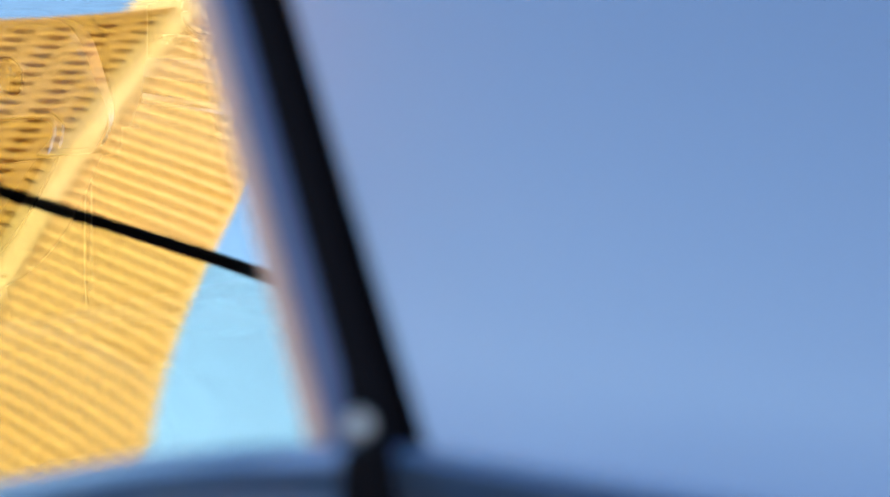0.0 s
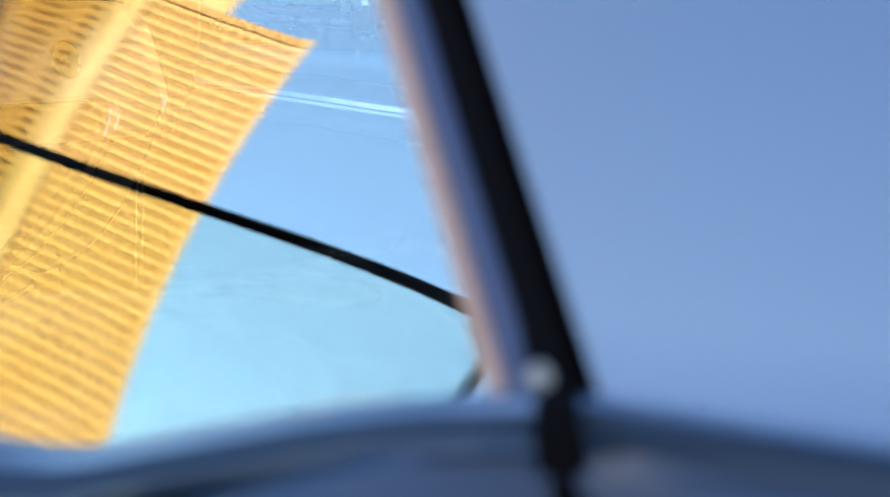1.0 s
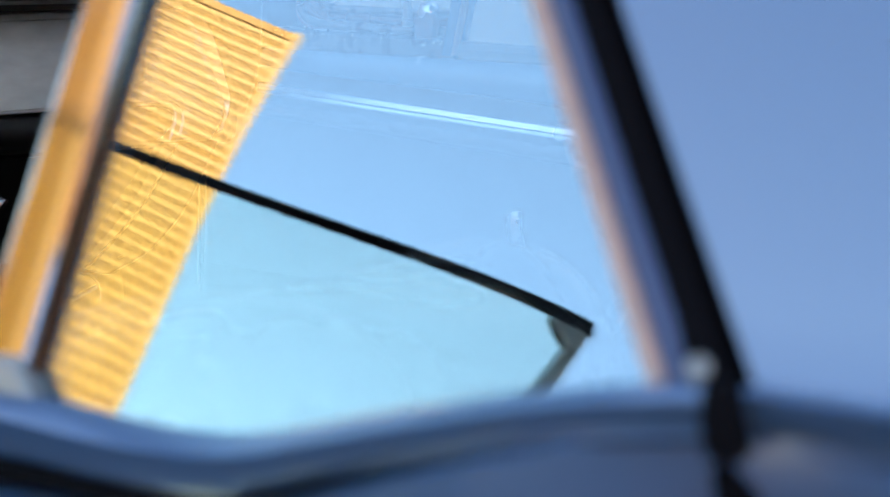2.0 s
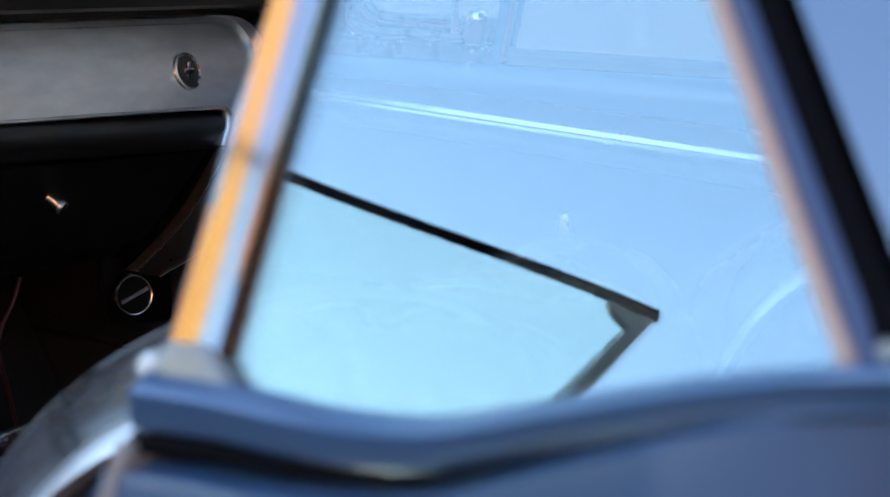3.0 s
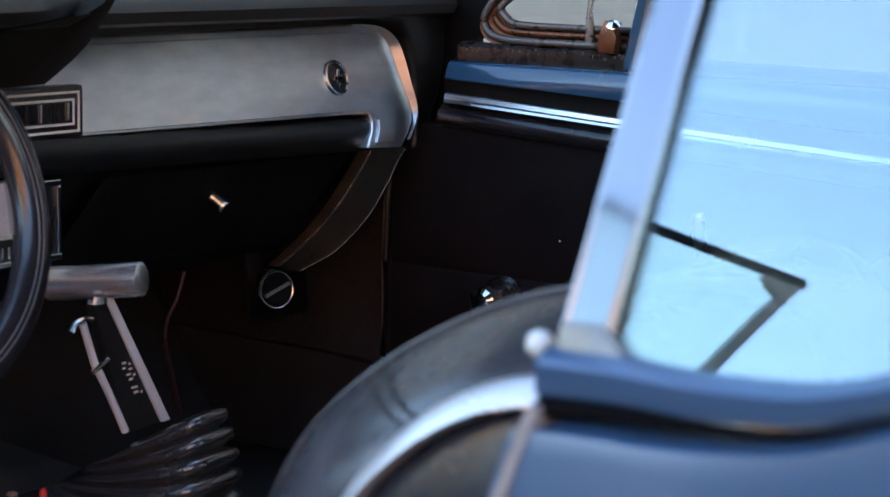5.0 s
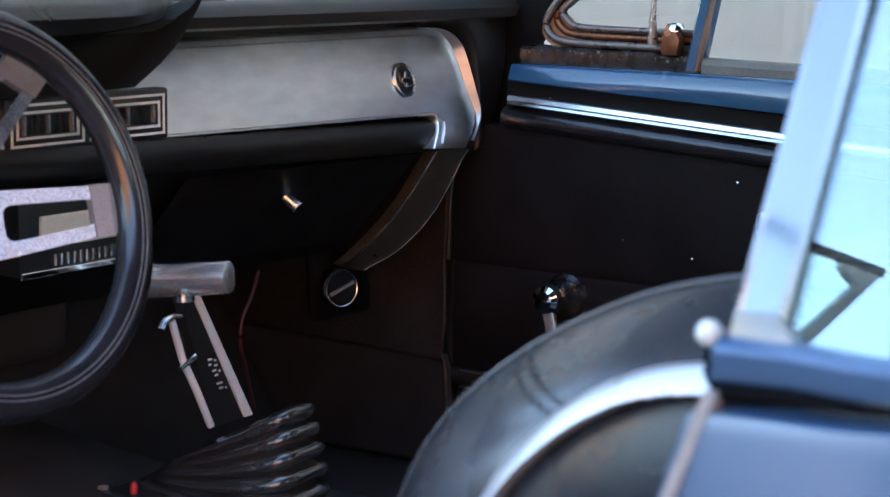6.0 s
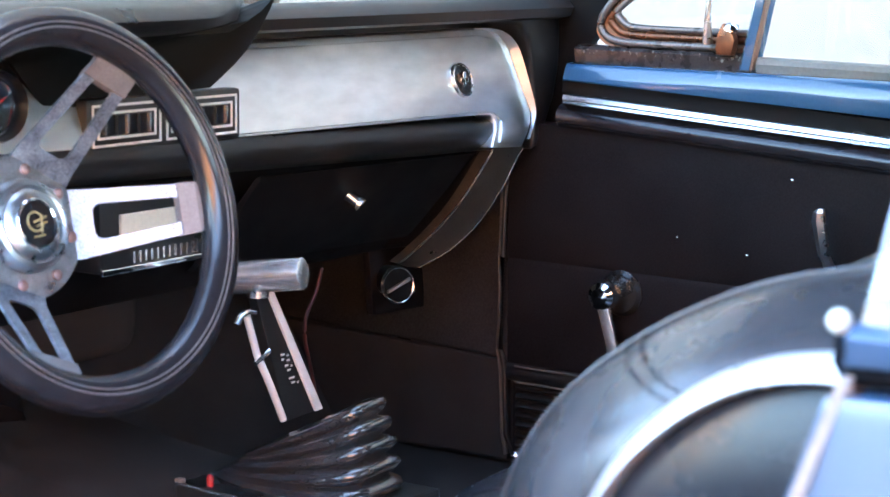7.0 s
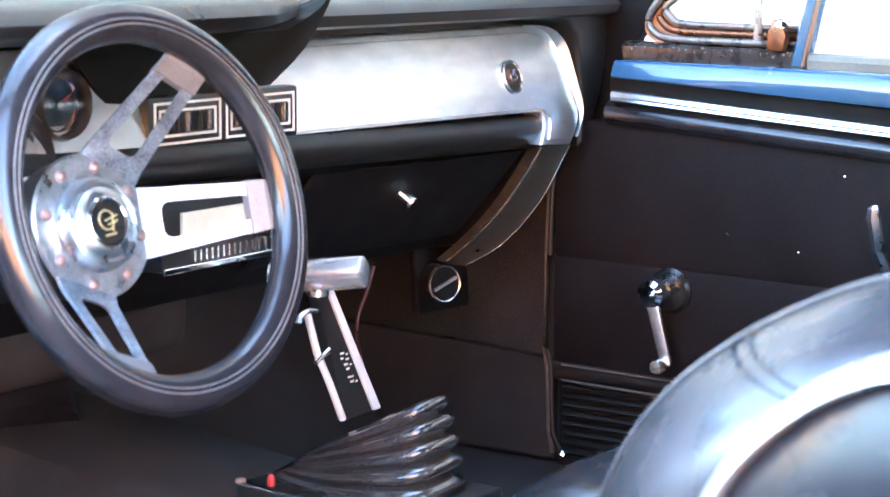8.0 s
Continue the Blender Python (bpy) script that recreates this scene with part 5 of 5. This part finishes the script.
# ---- gear shifter ----
def build_shifter():
    s = thing("gear_shifter", (0.0, -0.15, 0.40), "T-handle gear shifter with chrome-edged stem and pleated boot", "gear shifter")
    E = Vector((0.020, -0.145, 0.632))
    A = Vector((0.30, -0.95, 0.11)).normalized()
    part("tee_handle", lathe([(0.0, 0.0), (0.0150, 0.0), (0.0172, 0.0016), (0.0175, 0.004), (0.0175, 0.100), (0.0172, 0.103), (0.0150, 0.1045), (0.0, 0.1045)], E - A * 0.1045, A, 32), NICKEL, s, "satin aluminium T-handle", smooth=40)
    top = [Vector((-0.006, -0.100, 0.612)), Vector((0.019, -0.100, 0.612))]
    bot = [Vector((0.046, -0.100, 0.462)), Vector((0.107, -0.100, 0.465))]
    q = Vector((0.0, 0.012, 0))
    part("stem", prism([top[0], top[1], bot[1], bot[0]], q, 0.001), PLASTIC, s, "black flat stem")
    part("stem_edge", prism([lerp(top[0], top[1], 0.62) + Vector((0, -0.003, 0)), top[1] + Vector((0.001, -0.003, 0)), bot[1] + Vector((0.001, -0.003, 0)), lerp(bot[0], bot[1], 0.80) + Vector((0, -0.003, 0))], (0, 0.016, 0), 0.001), ROD_METAL, s, "bright metal stem edge")
    part("collar", lathe([(0.0, 0), (0.012, 0), (0.012, 0.020), (0.0, 0.020)], (0.006, -0.094, 0.604), (0, 0, 1), 20), SATIN, s, smooth=40)
    rod = [Vector((-0.020, -0.100, 0.588)), Vector((-0.004, -0.100, 0.545)), Vector((0.018, -0.100, 0.508)), Vector((0.041, -0.100, 0.465))]
    part("lockout_rod", tube(rod, 0.0042, 12), ROD_METAL, s, "slim chrome lockout rod", smooth=60)
    part("lockout_trigger", tube(curve_pts([(-0.037, -0.100, 0.581), (-0.030, -0.100, 0.589), (-0.018, -0.100, 0.592), (-0.008, -0.100, 0.590)], 4), 0.005, 10, squash=(1.0, 0.6)), CHROME, s, "curved chrome trigger", smooth=60)
    part("rod_clip", tube([(-0.012, -0.104, 0.536), (0.012, -0.104, 0.546)], 0.0032, 8), CHROME, s, smooth=60)
    # unreadable print on the stem as plain bars
    pr = bmesh.new()
    for dx, dz, wd in ((0.036, 0.536, 0.006), (0.046, 0.534, 0.003), (0.037, 0.5305, 0.004), (0.046, 0.5285, 0.005), (0.043, 0.523, 0.006), (0.053, 0.5215, 0.003), (0.047, 0.5175, 0.005), (0.050, 0.508, 0.009), (0.054, 0.5025, 0.006), (0.064, 0.5015, 0.0025)):
        pr = box(dx, dx + wd, -0.1012, -0.1004, dz, dz + 0.0022, bm=pr)
    part("print_bars", pr, WHITE, s)
    # pleated boot: rings fanned about the front edge, alternately wide and narrow
    piv = Vector((-0.002, -0.056, 0.416))
    rings = []
    pleats = 6
    for k in range(pleats * 4 + 1):
        t = k / (pleats * 4)
        ang = radians(lerp(-9, 27, t))
        out = (-0.012, 0.001, 0.006, 0.004)[k % 4] * lerp(1.0, 0.85, t)
        half, length = lerp(0.062, 0.034, t) + out * 0.7, lerp(0.200, 0.165, t) + out * 1.3
        start = lerp(0.004, 0.016, t) - out * 0.4
        ring = []
        for i in range(40):
            a = 2 * math.pi * i / 40
            cx, cy = math.cos(a), math.sin(a)
            px = half * (abs(cx) ** 0.5) * (1 if cx > 0 else -1)
            ly = start + length / 2 + (length / 2) * (abs(cy) ** 0.5) * (1 if cy > 0 else -1)
            droop = 0.006 * math.sin(ly / 0.2 * math.pi) * (1 if cx < 0 else 0.5)
            ring.append(piv + Vector((px + 0.040 * t, -ly * math.cos(ang), ly * math.sin(ang) + 0.010 * t - droop)))
        rings.append(ring)
    part("boot", solid_ring(rings), BOOT_RUBBER, s, "glossy black pleated rubber boot", smooth=70)
    part("boot_frame", bevel(solid_ring([[(-0.078, -0.048, z), (0.072, -0.048, z), (0.072, -0.285, z), (-0.078, -0.285, z)] for z in (0.392, 0.412)]), 0.004), PLASTIC, s)
    part("frame_edge", tube([(-0.078, -0.050, 0.413), (-0.078, -0.285, 0.405)], 0.0022, 8), SATIN, s, "bright edge of the boot frame")
    part("corner_clip", box(-0.079, -0.070, -0.058, -0.049, 0.411, 0.418, 0.002), BEAD, s)
    part("warning_lamp", lathe([(0, 0), (0.004, 0), (0.004, 0.009), (0.002, 0.012), (0, 0.0125)], (-0.063, -0.085, 0.412), (0, 0, 1), 14), RED, s, "small red lamp", smooth=50)


def build_floor_inside():
    rows = []
    for y in (0.50, 0.30, 0.1, -0.1, -0.4, -0.8, -1.2, -1.5):
        h = table(y, [(-1.5, 0.36), (-0.2, 0.385), (0.5, 0.44)])
        rows.append([(x, y, z) for x, z in ((-0.735, 0.255), (-0.30, 0.255), (-0.20, 0.27), (-0.155, 0.33), (-0.11, h - 0.01), (0, h), (0.11, h - 0.01), (0.155, 0.33), (0.20, 0.27), (0.30, 0.255), (0.735, 0.255))])
    tagged(part("carpet", solid(rows, (0, 0, -0.012)), FLOOR_CARPET, smooth=50), "worn black carpet over floor and transmission tunnel", "carpet", kind="structure")
    k = thing("kick_panel", (0.69, 0.25, 0.26), "black kick panel beside the passenger footwell", "panel")
    part("board", prism([(0.708, 0.034, 0.70), (0.708, 0.46, 0.70), (0.708, 0.50, 0.425), (0.708, 0.034, 0.405)], (0.02, 0, 0), 0.003), KICK, k, "black kick board")
    part("lower_board", prism([(0.704, 0.034, 0.402), (0.704, 0.50, 0.422), (0.704, 0.55, 0.26), (0.704, 0.03, 0.26)], (0.022, 0, 0), 0.004), CARPET, k, "carpeted lower board")
    # the highlight on this vinyl edge is put into its lighter colour
    part("edge_trim", tube([(0.704, 0.040, 0.69), (0.703, 0.044, 0.55), (0.703, 0.046, 0.42), (0.702, 0.040, 0.39), (0.702, 0.036, 0.30), (0.702, 0.030, 0.27)], 0.0035, 8), RUBBED_SHEEN, k, smooth=60)
    part("backing", box(0.716, 0.742, -0.12, 0.30, 0.20, 0.72), PLASTIC, k)
    t = thing("toe_board", (0, 0.4, 0.26), "black carpeted toe board under the dash", "panel")
    part("board", prism([(-0.69, 0.30, 0.25), (-0.69, 0.46, 0.50), (-0.69, 0.47, 0.72), (-0.69, 0.49, 0.72), (-0.69, 0.50, 0.25)], (1.38, 0, 0)), CARPET, t)
    h = thing("heater_box", (0.05, 0.3, 0.44), "dark heater box hanging under the dash", "heater")
    part("case", box(-0.14, 0.20, 0.24, 0.46, 0.47, 0.58, 0.045, 4), CARPET, h, "dark moulded case", smooth=60)
    part("outlet_duct", tube([(-0.02, 0.33, 0.48), (-0.03, 0.31, 0.45), (-0.05, 0.28, 0.425)], 0.045, 18, squash=(1.3, 0.7)), BOARD, h, "short black outlet duct", smooth=60)
    wv = thing("loose_wire", (0.2, 0.1, 0.44), "thin dark red loose wire under the dash", "wire")
    part("strand", tube(curve_pts([(0.318, 0.06, 0.580), (0.305, 0.06, 0.550), (0.287, 0.06, 0.525), (0.284, 0.06, 0.497), (0.295, 0.06, 0.460), (0.309, 0.06, 0.411)], 6), 0.0024, 8), WIRE_RED, wv, smooth=60)


# ---- seats ----
def build_seat():
    """A low bucket seat at the driver's place, seen from its outer side."""
    s = thing("bucket_seat", (-0.37, -0.75, 0.25), "black vinyl bucket seat with silver side trim", "car seat", "front seats")
    F = curve_pts([(0, -0.690, 0.46), (0, -0.706, 0.54), (0, -0.731, 0.606), (0, -0.752, 0.650), (0, -0.783, 0.689), (0, -0.826, 0.724), (0, -0.873, 0.752), (0, -0.928, 0.775), (0, -1.00, 0.790), (0, -1.065, 0.786), (0, -1.10, 0.76), (0, -1.105, 0.70), (0, -1.09, 0.60), (0, -1.06, 0.46)], 4)
    T = curve_pts([(0, -0.800, 0.47), (0, -0.815, 0.55), (0, -0.834, 0.610), (0, -0.850, 0.648), (0, -0.872, 0.683), (0, -0.903, 0.714), (0, -0.935, 0.736), (0, -0.968, 0.750), (0, -1.01, 0.757), (0, -1.045, 0.752), (0, -1.068, 0.73), (0, -1.075, 0.68), (0, -1.065, 0.60), (0, -1.04, 0.47)], 4)
    F_in = curve_pts([(0, -0.690, 0.46), (0, -0.706, 0.54), (0, -0.731, 0.606), (0, -0.752, 0.650), (0, -0.783, 0.689), (0, -0.826, 0.724), (0, -0.873, 0.752), (0, -0.922, 0.772), (0, -0.962, 0.778), (0, -0.992, 0.764), (0, -1.015, 0.725), (0, -1.023, 0.66), (0, -1.02, 0.58), (0, -1.0, 0.46)], 4)
    T_in = curve_pts([(0, -0.800, 0.47), (0, -0.815, 0.55), (0, -0.834, 0.610), (0, -0.850, 0.648), (0, -0.872, 0.683), (0, -0.903, 0.714), (0, -0.933, 0.735), (0, -0.955, 0.743), (0, -0.972, 0.738), (0, -0.986, 0.718), (0, -0.994, 0.69), (0, -0.998, 0.65), (0, -0.997, 0.58), (0, -0.985, 0.47)], 4)
    cen = Vector((0, -0.94, 0.58))
    at = lambda p, x: Vector((x, p.y, p.z))
    inset = lambda p, k: Vector((0, lerp(p.y, cen.y, k), lerp(p.z, cen.z, k)))
    # front skin and bolster, then the side
    xs = [(-0.37, F, -0.012), (-0.47, F, -0.006), (-0.515, F, 0.0)]
    rings = []
    for x, crv, k in xs:
        rings.append([at(inset(p, -k * 3), x) for p in crv])
    for t, x in ((0.12, -0.540), (0.35, -0.568), (0.62, -0.590), (0.85, -0.604), (1.0, -0.610)):
        rings.append([Vector((x, lerp(a.y, b.y, t), lerp(a.z, b.z, t))) for a, b in zip(F, T)])
    back_l = solid(rings, (0.004, 0, -0.002))
    part("side_bolster", back_l, SEAT_VINYL, s, "rounded black vinyl side bolster", smooth=60)
    rings = [[at(inset(p, 0.036), x) for p in F_in] for x in (-0.37, -0.25)]
    rings += [[Vector((x, lerp(a.y, b.y, t), lerp(a.z, b.z, t))) for a, b in zip(F_in, T_in)] for t, x in ((0.0, -0.225), (0.3, -0.175), (0.7, -0.145), (1.0, -0.130))]
    part("side_bolster", solid(rings, (0, 0.002, -0.003)), SEAT_VINYL, s, smooth=60)
    for sx, x in ((1, -0.611), (-1, -0.129)):
        T = T if sx > 0 else T_in
        band = [[at(inset(p, 0.0), x), at(inset(p, 0.010), x - 0.003 * sx), at(inset(p, 0.05), x - 0.0085 * sx), at(inset(p, 0.092), x - 0.012 * sx), at(inset(p, 0.105), x - 0.009 * sx), at(inset(p, 0.112), x)] for p in T]
        if sx > 0:
            part("silver_trim", solid(band, (0.004 * sx, 0, 0)), SILVER_TRIM, s, "broad silver trim band", smooth=30)
        rows = [[at(inset(p, k), x + dx * sx) for p in T] for k, dx in ((0.10, 0.002), (0.14, -0.001), (0.20, -0.005), (0.45, -0.012), (0.8, -0.016), (0.98, -0.017))]
        part("side_panel", solid(rows, (0.004 * sx, 0, 0)), SEAT_SIDE, s, "glossy black side panel", smooth=60)
    # stitched seams over the bolster
    for k in (20, 21):
        part("seam", tube([Vector((x - 0.0015, lerp(F[k * 1].y, T[k].y, t), lerp(F[k].z, T[k].z, t) + 0.001)) for t, x in ((0.0, -0.517), (0.12, -0.541), (0.35, -0.570), (0.62, -0.592), (0.85, -0.606), (1.0, -0.612))], 0.0009, 6), SEAT_VINYL, s, smooth=60)
    part("edge_piping", tube([at(inset(p, -0.003), -0.517) for p in F], 0.0024, 8), SEAT_VINYL, s, "fine piping along the seat's edge", smooth=60)
    cush = []
    for z, g in ((0.30, -0.01), (0.36, 0.0), (0.41, 0.004), (0.435, -0.006), (0.445, -0.03)):
        cush.append([Vector((-0.37 + (0.235 + g) * (abs(math.cos(a)) ** 0.4) * (1 if math.cos(a) > 0 else -1), -0.60 + (0.27 + g) * (abs(math.sin(a)) ** 0.4) * (1 if math.sin(a) > 0 else -1), z)) for a in (2 * math.pi * k / 40 for k in range(40))])
    part("cushion", solid_ring(cush), SEAT_VINYL, s, "black seat cushion", smooth=60)
    part("runner", box(-0.55, -0.52, -0.85, -0.36, 0.255, 0.30, 0.004), PLASTIC, s)
    part("runner", box(-0.22, -0.19, -0.85, -0.36, 0.255, 0.30, 0.004), PLASTIC, s)
    part("recliner", box(-0.60, -0.57, -1.05, -0.80, 0.40, 0.50, 0.01), PLASTIC, s)
    far = copy_thing(s, Matrix.Translation((s.location.x + 0.74, s.location.y - 0.040, s.location.z - 0.004)))
    # the far seat's cushion reaches further forward, with a rolled nose
    nose = []
    for x, k in ((0.16, 0.35), (0.175, 0.75), (0.21, 0.95), (0.30, 1.0), (0.45, 1.0), (0.55, 0.95), (0.59, 0.7), (0.60, 0.35)):
        nose.append([Vector((x, -0.30 + 0.105 * k * math.cos(a) * (1.0 if math.cos(a) > 0 else 1.6), 0.335 + 0.060 * k * math.sin(a))) for a in (2 * math.pi * i / 20 for i in range(20))])
    roll = part("cushion_nose", solid_ring(nose), SEAT_VINYL, None, "rounded black front of the cushion", smooth=60)
    roll.parent, roll.matrix_parent_inverse = far, Matrix.Translation(-far.location)


build_ground()
build_body()
build_wheels()
build_quarter_window()
build_quarter_window(-1)
build_driver_door()
build_passenger_door()
build_dashboard()
build_vent_pull()
build_steering_wheel()
build_shifter()
build_floor_inside()
build_seat()
build_tower()
build_brick_wall()
build_horizon_blocker()
build_stucco_wall()
